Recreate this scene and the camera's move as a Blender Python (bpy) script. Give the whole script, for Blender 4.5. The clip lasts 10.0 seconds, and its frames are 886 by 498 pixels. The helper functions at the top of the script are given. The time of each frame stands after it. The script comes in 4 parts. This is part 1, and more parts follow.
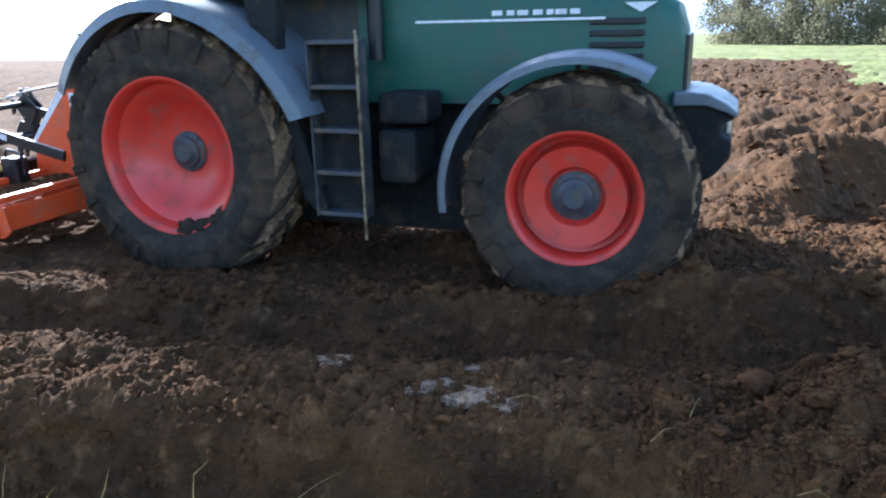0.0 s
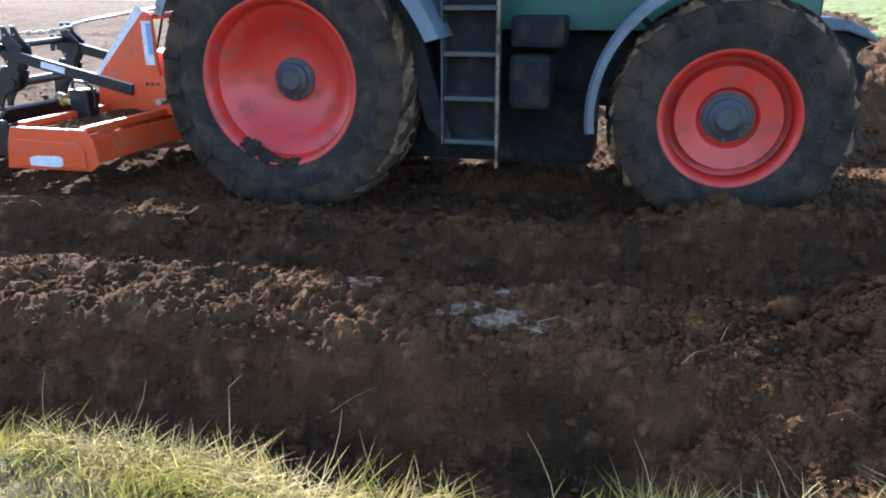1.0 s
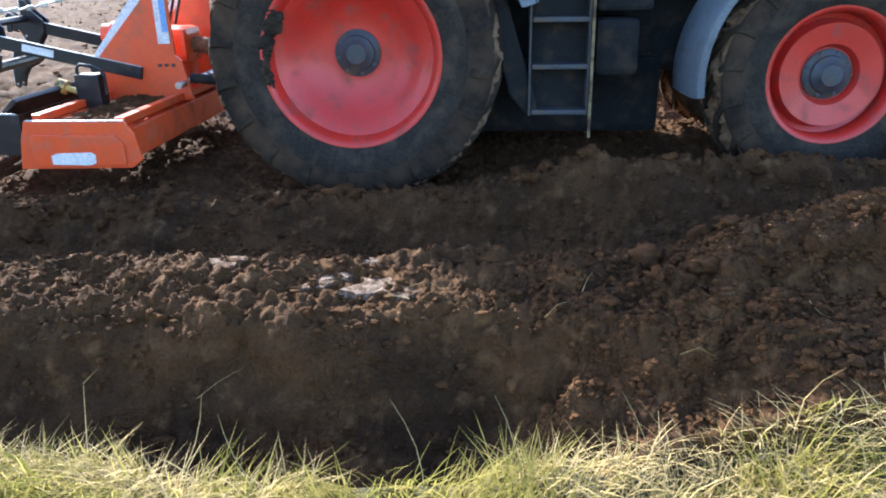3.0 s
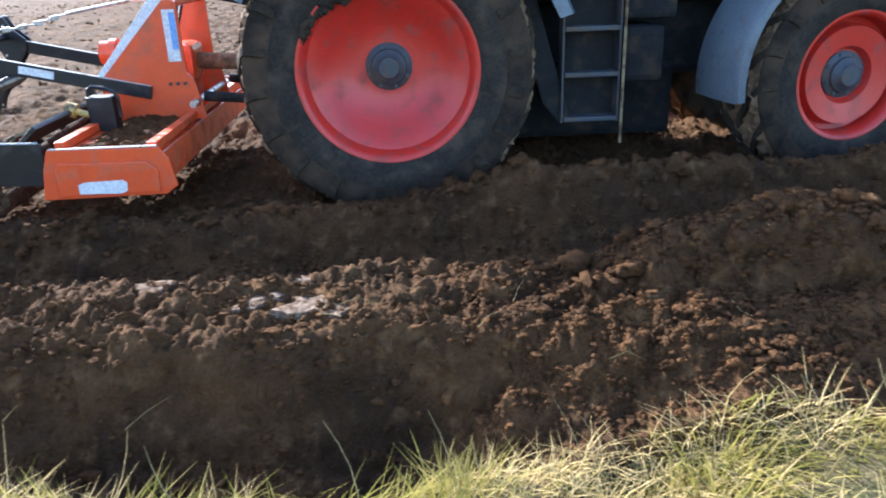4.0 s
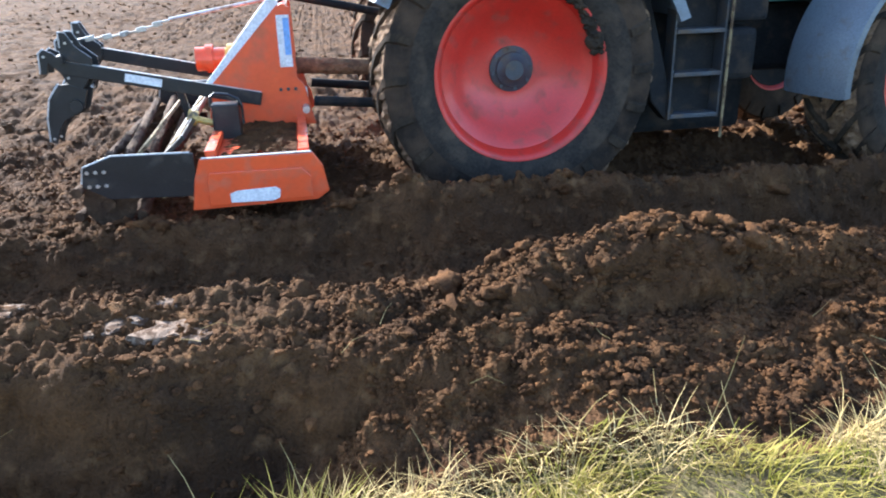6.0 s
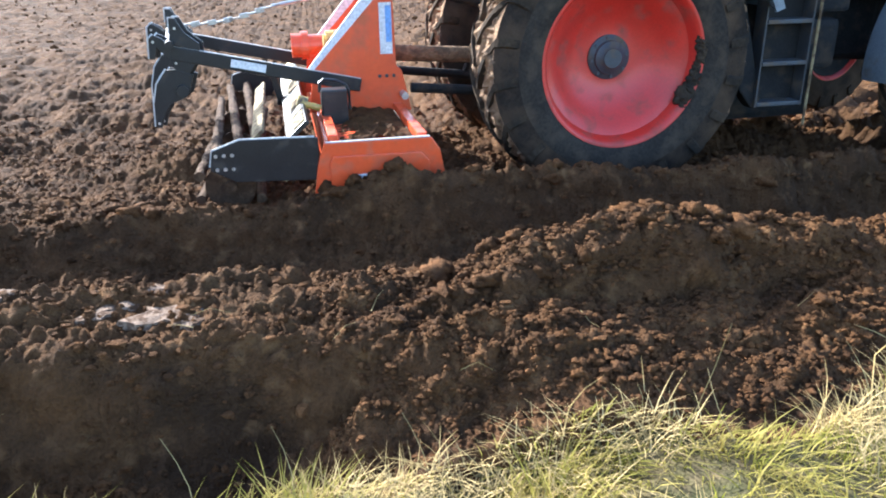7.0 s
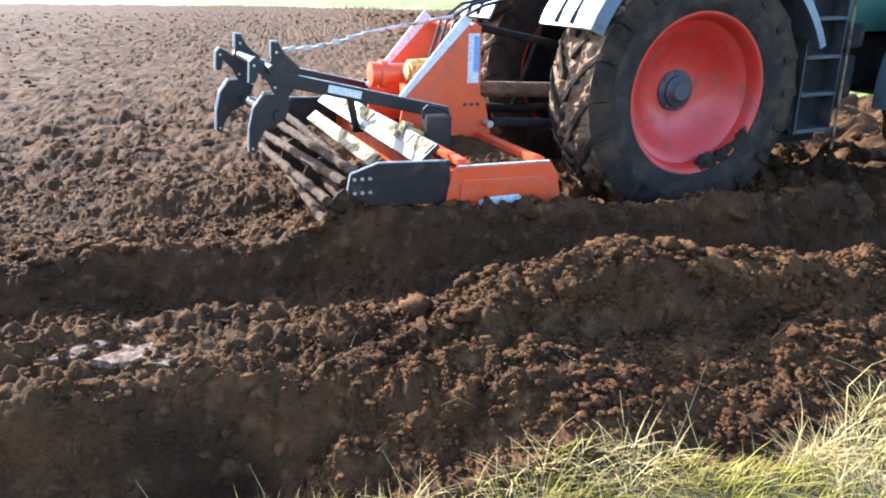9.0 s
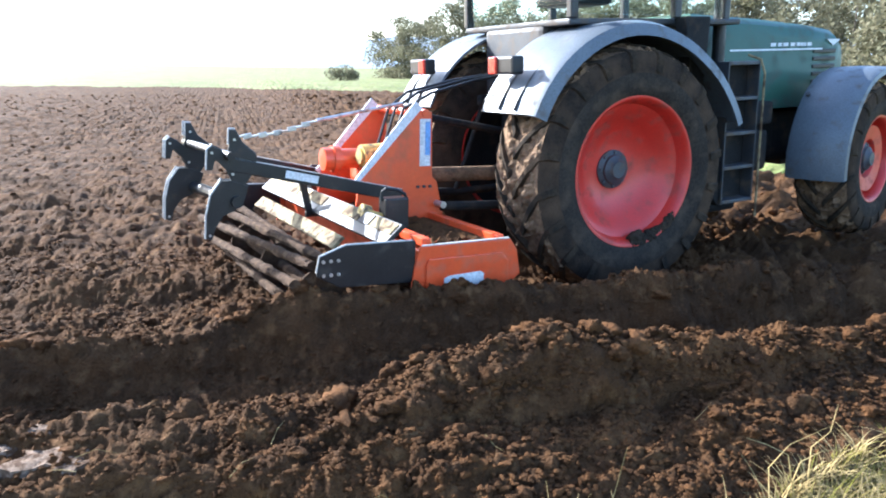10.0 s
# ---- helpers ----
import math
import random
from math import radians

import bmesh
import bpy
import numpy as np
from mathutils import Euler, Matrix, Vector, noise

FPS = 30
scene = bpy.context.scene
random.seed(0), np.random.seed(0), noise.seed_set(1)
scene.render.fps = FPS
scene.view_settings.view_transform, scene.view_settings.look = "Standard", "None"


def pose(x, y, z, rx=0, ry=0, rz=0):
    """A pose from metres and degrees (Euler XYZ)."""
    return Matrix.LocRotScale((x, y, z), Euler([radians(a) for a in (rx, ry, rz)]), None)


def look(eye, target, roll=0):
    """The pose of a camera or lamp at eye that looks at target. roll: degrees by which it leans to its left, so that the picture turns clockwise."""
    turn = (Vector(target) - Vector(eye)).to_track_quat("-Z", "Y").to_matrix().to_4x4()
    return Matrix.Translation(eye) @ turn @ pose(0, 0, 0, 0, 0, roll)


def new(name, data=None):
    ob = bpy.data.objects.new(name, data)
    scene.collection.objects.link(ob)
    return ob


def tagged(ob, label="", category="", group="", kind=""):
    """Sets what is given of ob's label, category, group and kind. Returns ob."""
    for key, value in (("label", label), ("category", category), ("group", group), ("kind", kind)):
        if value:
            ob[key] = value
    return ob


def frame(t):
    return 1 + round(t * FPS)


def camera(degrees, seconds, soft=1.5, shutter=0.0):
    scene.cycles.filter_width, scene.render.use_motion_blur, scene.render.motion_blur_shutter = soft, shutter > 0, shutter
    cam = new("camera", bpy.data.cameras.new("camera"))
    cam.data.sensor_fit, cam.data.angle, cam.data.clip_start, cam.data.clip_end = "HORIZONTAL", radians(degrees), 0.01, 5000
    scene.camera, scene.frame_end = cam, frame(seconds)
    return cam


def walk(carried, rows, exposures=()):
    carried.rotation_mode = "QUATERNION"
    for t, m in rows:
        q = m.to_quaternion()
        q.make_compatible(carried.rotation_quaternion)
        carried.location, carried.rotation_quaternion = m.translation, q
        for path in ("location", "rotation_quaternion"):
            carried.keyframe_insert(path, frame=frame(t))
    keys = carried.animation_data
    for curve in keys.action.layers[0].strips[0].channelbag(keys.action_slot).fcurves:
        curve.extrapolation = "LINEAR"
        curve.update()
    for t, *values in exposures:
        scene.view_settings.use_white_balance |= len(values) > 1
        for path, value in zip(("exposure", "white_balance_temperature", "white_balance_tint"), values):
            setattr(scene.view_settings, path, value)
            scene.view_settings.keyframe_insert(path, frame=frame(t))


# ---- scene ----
cam = camera(60.87, 10.0, soft=1.9, shutter=0.3)
PATH = [
    (0.0, pose(-0.000, 0.000, 1.648, 74.20, 0.62, 7.47)),
    (0.5, pose(-0.130, -0.043, 1.575, 72.11, -0.73, 8.10)),
    (1.0, pose(-0.117, -0.050, 1.525, 70.53, -0.35, 8.15)),
    (1.5, pose(-0.084, -0.047, 1.492, 68.54, 1.87, 6.97)),
    (2.0, pose(-0.056, -0.042, 1.471, 68.04, 2.17, 4.48)),
    (2.5, pose(0.062, -0.002, 1.482, 68.03, 1.51, 2.17)),
    (4.0, pose(0.195, 0.018, 1.506, 68.81, 2.47, -3.62)),
    (4.5, pose(0.340, 0.061, 1.541, 66.77, 2.43, -7.57)),
    (5.0, pose(0.398, 0.067, 1.600, 68.15, 2.90, -7.86)),
    (5.5, pose(0.445, 0.065, 1.579, 69.01, 1.16, -8.44)),
    (7.0, pose(0.425, 0.035, 1.556, 68.19, -0.24, -9.58)),
    (7.5, pose(0.434, 0.027, 1.569, 71.45, -0.94, -12.60)),
    (8.0, pose(0.421, 0.026, 1.560, 71.73, -1.16, -11.44)),
    (8.5, pose(0.413, 0.021, 1.553, 71.29, -1.24, -11.92)),
    (9.0, pose(0.408, 0.025, 1.568, 70.77, -0.66, -11.43)),
    (9.5, pose(0.442, 0.022, 1.581, 74.82, -0.63, -13.39)),
    (10.0, pose(0.490, 0.031, 1.621, 76.51, -0.73, -15.97)),
]

EXPOSURES = [(0.0, 2.0, 5250, 10), (1.0, 2.05, 5350, 10), (2.0, 2.15, 5400, 10), (4.5, 2.12, 5350, 10), (7.0, 2.22, 5500, 10),
             (8.5, 2.3, 5400, 10), (10.0, 2.05, 5350, 10)]
walk(cam, PATH, EXPOSURES)

# rows of the tractor's way: seconds, x, y, lean, pitch, heading
DRIVE = [
    (0.0, -2.400, 6.104, 1.60, -0.31, -12.75),
    (0.5, -2.100, 6.034, 0.46, -0.82, -9.24),
    (1.0, -1.805, 5.986, -0.48, -0.74, -7.19),
    (1.5, -1.501, 5.941, -1.10, -0.28, -6.22),
    (2.0, -1.155, 5.894, -1.40, 0.43, -5.62),
    (2.5, -0.820, 5.848, -1.38, 0.41, -4.60),
    (4.0, 0.133, 5.794, 0.11, 0.72, -0.72),
    (4.5, 0.417, 5.846, -0.08, 0.51, 0.00),
    (5.0, 0.777, 5.867, -0.17, -0.18, 1.06),
    (5.5, 1.220, 5.863, 0.12, -0.78, 1.64),
    (7.0, 2.396, 5.861, 0.07, -1.16, 2.56),
    (7.5, 2.646, 5.830, 0.32, -1.21, 4.55),
    (8.0, 2.836, 5.854, 0.64, -1.19, 7.15),
    (8.5, 2.948, 5.919, 0.55, -0.41, 8.97),
    (9.0, 3.058, 5.989, 0.10, 0.78, 10.15),
    (9.5, 3.142, 6.030, -0.25, 0.78, 11.44),
    (10.0, 3.215, 6.066, -0.79, 0.70, 12.60),
]

STEER = {0.0: 3, 0.5: 2, 1.0: 0, 1.5: -2, 2.0: -2, 2.5: 0, 4.0: 9, 4.5: 12, 5.0: 14, 5.5: 14, 7.0: 14,
         7.5: 14, 8.0: 14, 8.5: 14, 9.0: 14, 9.5: 14, 10.0: 14}

# ---- light ----
SUN_EL, SUN_AZ = 28.5, -39.0     # degrees above the horizon; from +y towards +x
world = bpy.data.worlds.new("sky")
scene.world = world
world.use_nodes = True
wn = world.node_tree.nodes
sky = wn.new("ShaderNodeTexSky")
sky.sky_type = "NISHITA"
sky.sun_disc = False
sky.sun_elevation = radians(SUN_EL)
sky.sun_rotation = radians(SUN_AZ)
sky.air_density, sky.dust_density, sky.ozone_density = 1.0, 1.6, 1.0
wn["Background"].inputs[1].default_value = 0.15
world.node_tree.links.new(sky.outputs[0], wn["Background"].inputs[0])
sun = new("sun", bpy.data.lights.new("sun", "SUN"))
sun.data.energy, sun.data.angle, sun.data.color = 5.0, radians(0.6), (1.0, 0.93, 0.82)
se, sa = radians(SUN_EL), radians(SUN_AZ)
sun.matrix_world = look((0, 0, 30), (-math.sin(sa) * math.cos(se), -math.cos(sa) * math.cos(se), 30 - math.sin(se)))


# ---- materials ----
def mix_colour(nt, fac, a, b):
    m = nt.nodes.new("ShaderNodeMix")
    m.data_type = "RGBA"
    nt.links.new(fac, m.inputs[0])
    for s, v in ((6, a), (7, b)):
        if isinstance(v, tuple):
            m.inputs[s].default_value = (*v, 1)
        else:
            nt.links.new(v, m.inputs[s])
    return m.outputs[2]


def ramp(nt, fac, lo, hi):
    r = nt.nodes.new("ShaderNodeMapRange")
    r.inputs[1].default_value, r.inputs[2].default_value = lo, hi
    nt.links.new(fac, r.inputs[0])
    return r.outputs[0]


def grain(nt, co, scale, detail=5.0, rough=0.6):
    n = nt.nodes.new("ShaderNodeTexNoise")
    n.inputs["Scale"].default_value, n.inputs["Detail"].default_value = scale, detail
    n.inputs["Roughness"].default_value = rough
    nt.links.new(co, n.inputs["Vector"])
    return n.outputs["Fac"]


def surface(name, base, second, dirt=None, scale=6.0, fine=90.0, rough=0.6, metal=0.0, bump=0.25, dist=0.004,
            dirt_lo=0.5, dirt_hi=0.7, islands=0.0, spec=0.5, coat=0.0, dirt_scale=None, mid=None, fleck=1.0):
    """A worn surface: two tones in large blotches, fine grain, dirt patches, and bump."""
    m = bpy.data.materials.new(name)
    m.use_nodes = True
    nt = m.node_tree
    b = nt.nodes["Principled BSDF"]
    co = nt.nodes.new("ShaderNodeTexCoord").outputs["Object"]
    big = grain(nt, co, scale)
    small = grain(nt, co, fine, 4.0)
    col = mix_colour(nt, ramp(nt, big, 0.35, 0.65), base, second)
    shade = mix_colour(nt, ramp(nt, small, 0.3, 0.7), (1 - 0.28 * fleck,) * 3, (1 + 0.18 * fleck,) * 3)
    mul = nt.nodes.new("ShaderNodeMix")
    mul.data_type, mul.blend_type = "RGBA", "MULTIPLY"
    mul.inputs[0].default_value = 1.0
    nt.links.new(col, mul.inputs[6])
    nt.links.new(shade, mul.inputs[7])
    col = mul.outputs[2]
    if islands:
        g = nt.nodes.new("ShaderNodeNewGeometry")
        v = nt.nodes.new("ShaderNodeMapRange")
        v.inputs[3].default_value, v.inputs[4].default_value = 1 - islands, 1 + islands
        nt.links.new(g.outputs["Random Per Island"], v.inputs[0])
        h = nt.nodes.new("ShaderNodeHueSaturation")
        nt.links.new(v.outputs[0], h.inputs["Value"])
        nt.links.new(col, h.inputs["Color"])
        col = h.outputs[0]
    r_out = None
    if dirt:
        d = ramp(nt, grain(nt, co, dirt_scale or scale * 1.7, 5.0, 0.55), dirt_lo, dirt_hi)
        col = mix_colour(nt, d, col, dirt)
        rr = nt.nodes.new("ShaderNodeMapRange")
        rr.inputs[3].default_value, rr.inputs[4].default_value = rough, 0.95
        nt.links.new(d, rr.inputs[0])
        r_out = rr.outputs[0]
    nt.links.new(col, b.inputs["Base Color"])
    b.inputs["Roughness"].default_value, b.inputs["Metallic"].default_value = rough, metal
    b.inputs["Specular IOR Level"].default_value = spec
    b.inputs["Coat Weight"].default_value = coat
    if r_out:
        nt.links.new(r_out, b.inputs["Roughness"])
    bp = nt.nodes.new("ShaderNodeBump")
    bp.inputs["Strength"].default_value, bp.inputs["Distance"].default_value = bump, dist
    nt.links.new(small, bp.inputs["Height"])
    if mid:
        b2 = nt.nodes.new("ShaderNodeBump")
        b2.inputs["Strength"].default_value, b2.inputs["Distance"].default_value = 1.0, mid[1]
        nt.links.new(grain(nt, co, mid[0], 6.0, 0.65), b2.inputs["Height"])
        nt.links.new(b2.outputs[0], bp.inputs["Normal"])
    nt.links.new(bp.outputs[0], b.inputs["Normal"])
    return m


SOIL_DIRT = (0.10, 0.075, 0.052)
M_soil = surface("soil", (0.050, 0.027, 0.0130), (0.105, 0.052, 0.021), (0.155, 0.084, 0.036), 2.2, 70, 0.95, bump=1.0, dist=0.02,
                 dirt_lo=0.55, dirt_hi=0.72, spec=0.10, dirt_scale=9.0, mid=(7.0, 0.05))
M_clod = surface("clod_soil", (0.060, 0.030, 0.0135), (0.132, 0.062, 0.024), None, 9.0, 120, 0.95, bump=1.0, dist=0.01, islands=0.25, spec=0.08, mid=(38.0, 0.02))
M_pale = surface("pale_sod", (0.20, 0.138, 0.092), (0.29, 0.21, 0.15), (0.10, 0.06, 0.036), 14, 120, 0.9, bump=0.9, dist=0.012,
                 dirt_lo=0.44, dirt_hi=0.58, spec=0.1)
M_turf = surface("turf_ground", (0.055, 0.055, 0.02), (0.11, 0.085, 0.04), (0.13, 0.095, 0.05), 5, 60, 0.95, bump=0.8, dist=0.02, spec=0.2)
M_meadow = surface("meadow", (0.115, 0.14, 0.036), (0.21, 0.21, 0.075), (0.16, 0.14, 0.07), 0.25, 3.0, 0.9, bump=1.0, dist=0.1, spec=0.2)
M_red = surface("wheel_red", (0.55, 0.028, 0.016), (0.47, 0.030, 0.018), (0.22, 0.06, 0.04), 5, 60, 0.42, bump=0.08,
                dirt_lo=0.53, dirt_hi=0.78, coat=0.15, fleck=0.35)
M_orange = surface("orange_paint", (0.68, 0.085, 0.018), (0.60, 0.075, 0.02), (0.34, 0.11, 0.045), 5, 40, 0.32, bump=0.03,
                   dirt_lo=0.5, dirt_hi=0.85, coat=0.1, fleck=0.3)
M_green = surface("green_paint", (0.022, 0.085, 0.055), (0.018, 0.075, 0.05), (0.08, 0.085, 0.065), 4, 60, 0.46, bump=0.05,
                  dirt_lo=0.5, dirt_hi=0.8, coat=0.06, fleck=0.3, spec=0.35)
M_grey = surface("grey_plastic", (0.115, 0.132, 0.15), (0.095, 0.11, 0.128), (0.10, 0.085, 0.07), 5, 90, 0.42, bump=0.12, dirt_lo=0.55, dirt_hi=0.75)
M_dark = surface("dark_iron", (0.030, 0.033, 0.038), (0.045, 0.045, 0.047), SOIL_DIRT, 5, 80, 0.55, 0.0, bump=0.25, dirt_lo=0.5, dirt_hi=0.68)
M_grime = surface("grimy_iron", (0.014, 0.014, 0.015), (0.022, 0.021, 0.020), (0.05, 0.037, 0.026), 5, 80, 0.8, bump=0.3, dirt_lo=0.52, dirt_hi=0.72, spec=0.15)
M_step = surface("step_grey", (0.05, 0.056, 0.066), (0.038, 0.042, 0.05), SOIL_DIRT, 6, 80, 0.5, bump=0.2, dirt_lo=0.48, dirt_hi=0.68)
M_black = surface("black_paint", (0.009, 0.009, 0.010), (0.015, 0.015, 0.016), (0.06, 0.044, 0.03), 6, 80, 0.38, bump=0.08, dirt_lo=0.58, dirt_hi=0.75, spec=0.4)
M_steel = surface("worn_steel", (0.55, 0.54, 0.52), (0.42, 0.41, 0.39), (0.2, 0.14, 0.09), 8, 90, 0.32, 0.7, bump=0.15)
# pale tone of the strips that stand in for sun glints on edges
M_glint = surface("edge_glint", (0.58, 0.56, 0.52), (0.46, 0.44, 0.40), (0.25, 0.19, 0.13), 12, 90, 0.35, bump=0.1, dirt_lo=0.55, dirt_hi=0.75, spec=0.9)
M_rust = surface("rusty_tube", (0.065, 0.038, 0.021), (0.048, 0.028, 0.017), (0.12, 0.074, 0.042), 9, 50, 0.95, 0.0, bump=1.0, dist=0.012, spec=0.15)
M_rubber = surface("tyre_rubber", (0.022, 0.018, 0.015), (0.034, 0.026, 0.020), (0.075, 0.050, 0.032), 3.0, 60, 0.95, bump=0.7, dist=0.010, spec=0.06,
                   dirt_lo=0.36, dirt_hi=0.66)
M_wall = surface("dusty_sidewall", (0.046, 0.038, 0.030), (0.030, 0.025, 0.021), (0.085, 0.062, 0.043), 4.0, 50, 0.95, bump=0.7, dist=0.009, spec=0.06,
                 dirt_lo=0.5, dirt_hi=0.75)
M_mud = surface("dried_mud", (0.27, 0.17, 0.095), (0.17, 0.105, 0.06), (0.08, 0.054, 0.036), 7, 45, 0.95, bump=1.0, dist=0.02, spec=0.2)
M_lug = surface("muddy_lug", (0.030, 0.024, 0.018), (0.065, 0.046, 0.030), (0.022, 0.019, 0.016), 5, 50, 0.95, spec=0.06, bump=0.6, dist=0.01)
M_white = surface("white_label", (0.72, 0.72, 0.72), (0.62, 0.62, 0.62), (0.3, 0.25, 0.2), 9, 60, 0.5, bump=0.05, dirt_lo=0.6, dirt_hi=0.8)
M_blue = surface("blue_label", (0.16, 0.33, 0.66), (0.2, 0.36, 0.66), None, 9, 60, 0.5, bump=0.05)
M_yellow = surface("yellow_paint", (0.58, 0.38, 0.07), (0.52, 0.38, 0.13), SOIL_DIRT, 9, 60, 0.5, bump=0.1, dirt_lo=0.48, dirt_hi=0.64)
M_cream = surface("cream_paint", (0.30, 0.235, 0.125), (0.23, 0.175, 0.09), (0.09, 0.058, 0.034), 7, 60, 0.8, bump=0.1, dirt_lo=0.46, dirt_hi=0.62, spec=0.2)
M_lens_red = surface("red_lens", (0.75, 0.06, 0.03), (0.7, 0.07, 0.04), None, 9, 60, 0.2, bump=0.05)
M_straw = surface("straw", (0.36, 0.26, 0.10), (0.44, 0.33, 0.15), None, 6, 60, 0.8, bump=0.1, islands=0.3, spec=0.08)
# the haze of distance is painted into the hill's pale blue-grey
M_hill = surface("hazed_hill", (0.30, 0.36, 0.42), (0.36, 0.42, 0.45), None, 0.01, 0.2, 1.0, bump=0.0, spec=0.0)
M_bark = surface("bark", (0.10, 0.08, 0.06), (0.15, 0.12, 0.09), None, 3, 30, 0.9, bump=0.6, dist=0.02)


def leafy(name, a, b, trans=0.35, spread=0.45):
    """Thin leaves or blades: two greens by island, light passing through."""
    m = bpy.data.materials.new(name)
    m.use_nodes = True
    nt = m.node_tree
    p = nt.nodes["Principled BSDF"]
    g = nt.nodes.new("ShaderNodeNewGeometry")
    co = nt.nodes.new("ShaderNodeTexCoord").outputs["Object"]
    patch = ramp(nt, grain(nt, co, 4.0, 3.0), 0.38, 0.62)
    add = nt.nodes.new("ShaderNodeMath")
    add.operation = "MULTIPLY_ADD"
    add.inputs[1].default_value = spread
    nt.links.new(g.outputs["Random Per Island"], add.inputs[0])
    half = nt.nodes.new("ShaderNodeMath")
    half.operation = "MULTIPLY"
    half.inputs[1].default_value = 1 - spread
    nt.links.new(patch, half.inputs[0])
    nt.links.new(half.outputs[0], add.inputs[2])
    col = mix_colour(nt, add.outputs[0], a, b)
    nt.links.new(col, p.inputs["Base Color"])
    p.inputs["Roughness"].default_value = 0.8
    p.inputs["Specular IOR Level"].default_value = 0.04
    tr = nt.nodes.new("ShaderNodeBsdfTranslucent")
    nt.links.new(col, tr.inputs["Color"])
    mx = nt.nodes.new("ShaderNodeMixShader")
    mx.inputs[0].default_value = trans
    nt.links.new(p.outputs[0], mx.inputs[1])
    nt.links.new(tr.outputs[0], mx.inputs[2])
    nt.links.new(mx.outputs[0], nt.nodes["Material Output"].inputs["Surface"])
    return m


M_grass = leafy("grass_blades", (0.19, 0.20, 0.025), (0.46, 0.36, 0.12), 0.5, 0.65)
M_leaf = leafy("wood_leaves", (0.15, 0.155, 0.095), (0.22, 0.19, 0.12), 0.35, 0.6)

glass = bpy.data.materials.new("cab_glass")
glass.use_nodes = True
gb = glass.node_tree.nodes["Principled BSDF"]
gb.inputs["Base Color"].default_value = (0.85, 0.92, 0.9, 1)
gb.inputs["Roughness"].default_value, gb.inputs["Transmission Weight"].default_value, gb.inputs["IOR"].default_value = 0.02, 1.0, 1.05


# ---- mesh helpers ----
def part(name, bm, material, parent=None, label="", smooth=False):
    """Links a bmesh as one mesh object, under a thing or a part."""
    bmesh.ops.recalc_face_normals(bm, faces=bm.faces)
    me = bpy.data.meshes.new(name)
    bm.to_mesh(me)
    bm.free()
    for mt in (material if isinstance(material, (list, tuple)) else [material]):
        me.materials.append(mt)
    if smooth:
        me.polygons.foreach_set("use_smooth", [True] * len(me.polygons))
        me.set_sharp_from_angle(angle=radians(38))
    ob = new(name, me)
    if parent:
        ob.parent = parent
    if label:
        ob["label"] = label
    return ob


def box(bm, c, s, bevel=0.0, rot=None, index=0):
    m = Matrix.Translation(c) @ (rot.to_4x4() if rot else Matrix()) @ Matrix.Diagonal((*s, 1))
    r = bmesh.ops.create_cube(bm, size=1.0, matrix=m)
    vs = r["verts"]
    fs = {f for v in vs for f in v.link_faces}
    for f in fs:
        f.material_index = index
    if bevel:
        bmesh.ops.bevel(bm, geom=list({e for v in vs for e in v.link_edges}), offset=bevel, segments=2, affect="EDGES", profile=0.6)
    return bm


def rod(bm, a, b, r, n=10, r2=None):
    a, b = Vector(a), Vector(b)
    d = b - a
    m = Matrix.Translation((a + b) / 2) @ d.to_track_quat("Z", "Y").to_matrix().to_4x4()
    bmesh.ops.create_cone(bm, cap_ends=True, segments=n, radius1=r, radius2=r if r2 is None else r2, depth=d.length, matrix=m)
    return bm


def slab(bm, pts, y0, y1, bevel=0.0):
    """A plate whose outline pts lies in x and z, from y0 to y1."""
    lo = [bm.verts.new((x, y0, z)) for x, z in pts]
    hi = [bm.verts.new((x, y1, z)) for x, z in pts]
    n = len(pts)
    bm.faces.new(lo)
    bm.faces.new(hi[::-1])
    for i in range(n):
        bm.faces.new((lo[i], hi[i], hi[(i + 1) % n], lo[(i + 1) % n]))
    if bevel:
        bmesh.ops.recalc_face_normals(bm, faces=bm.faces)
        es = list({e for v in lo + hi for e in v.link_edges})
        bmesh.ops.bevel(bm, geom=es, offset=bevel, segments=2, affect="EDGES", profile=0.6)
    return bm


def turned(bm, profile, n=64, index=None):
    """A ring round the y axis from a closed profile of (radius, y)."""
    rings = []
    for i in range(n):
        a = 2 * math.pi * i / n
        rings.append([bm.verts.new((r * math.cos(a), y, r * math.sin(a))) for r, y in profile])
    k = len(profile)
    for i in range(n):
        p, q = rings[i], rings[(i + 1) % n]
        for j in range(k):
            f = bm.faces.new((p[j], p[(j + 1) % k], q[(j + 1) % k], q[j]))
            if index:
                f.material_index = index[j]
    return bm


def disc_of(bm, profile, n=64):
    """A dish round the y axis from an open profile of (radius, y); the first radius is 0."""
    c = bm.verts.new((0, profile[0][1], 0))
    rings = [[bm.verts.new((r * math.cos(2 * math.pi * i / n), y, r * math.sin(2 * math.pi * i / n))) for i in range(n)] for r, y in profile[1:]]
    for i in range(n):
        bm.faces.new((c, rings[0][i], rings[0][(i + 1) % n]))
    for a, b in zip(rings, rings[1:]):
        for i in range(n):
            bm.faces.new((a[i], b[i], b[(i + 1) % n], a[(i + 1) % n]))
    return bm


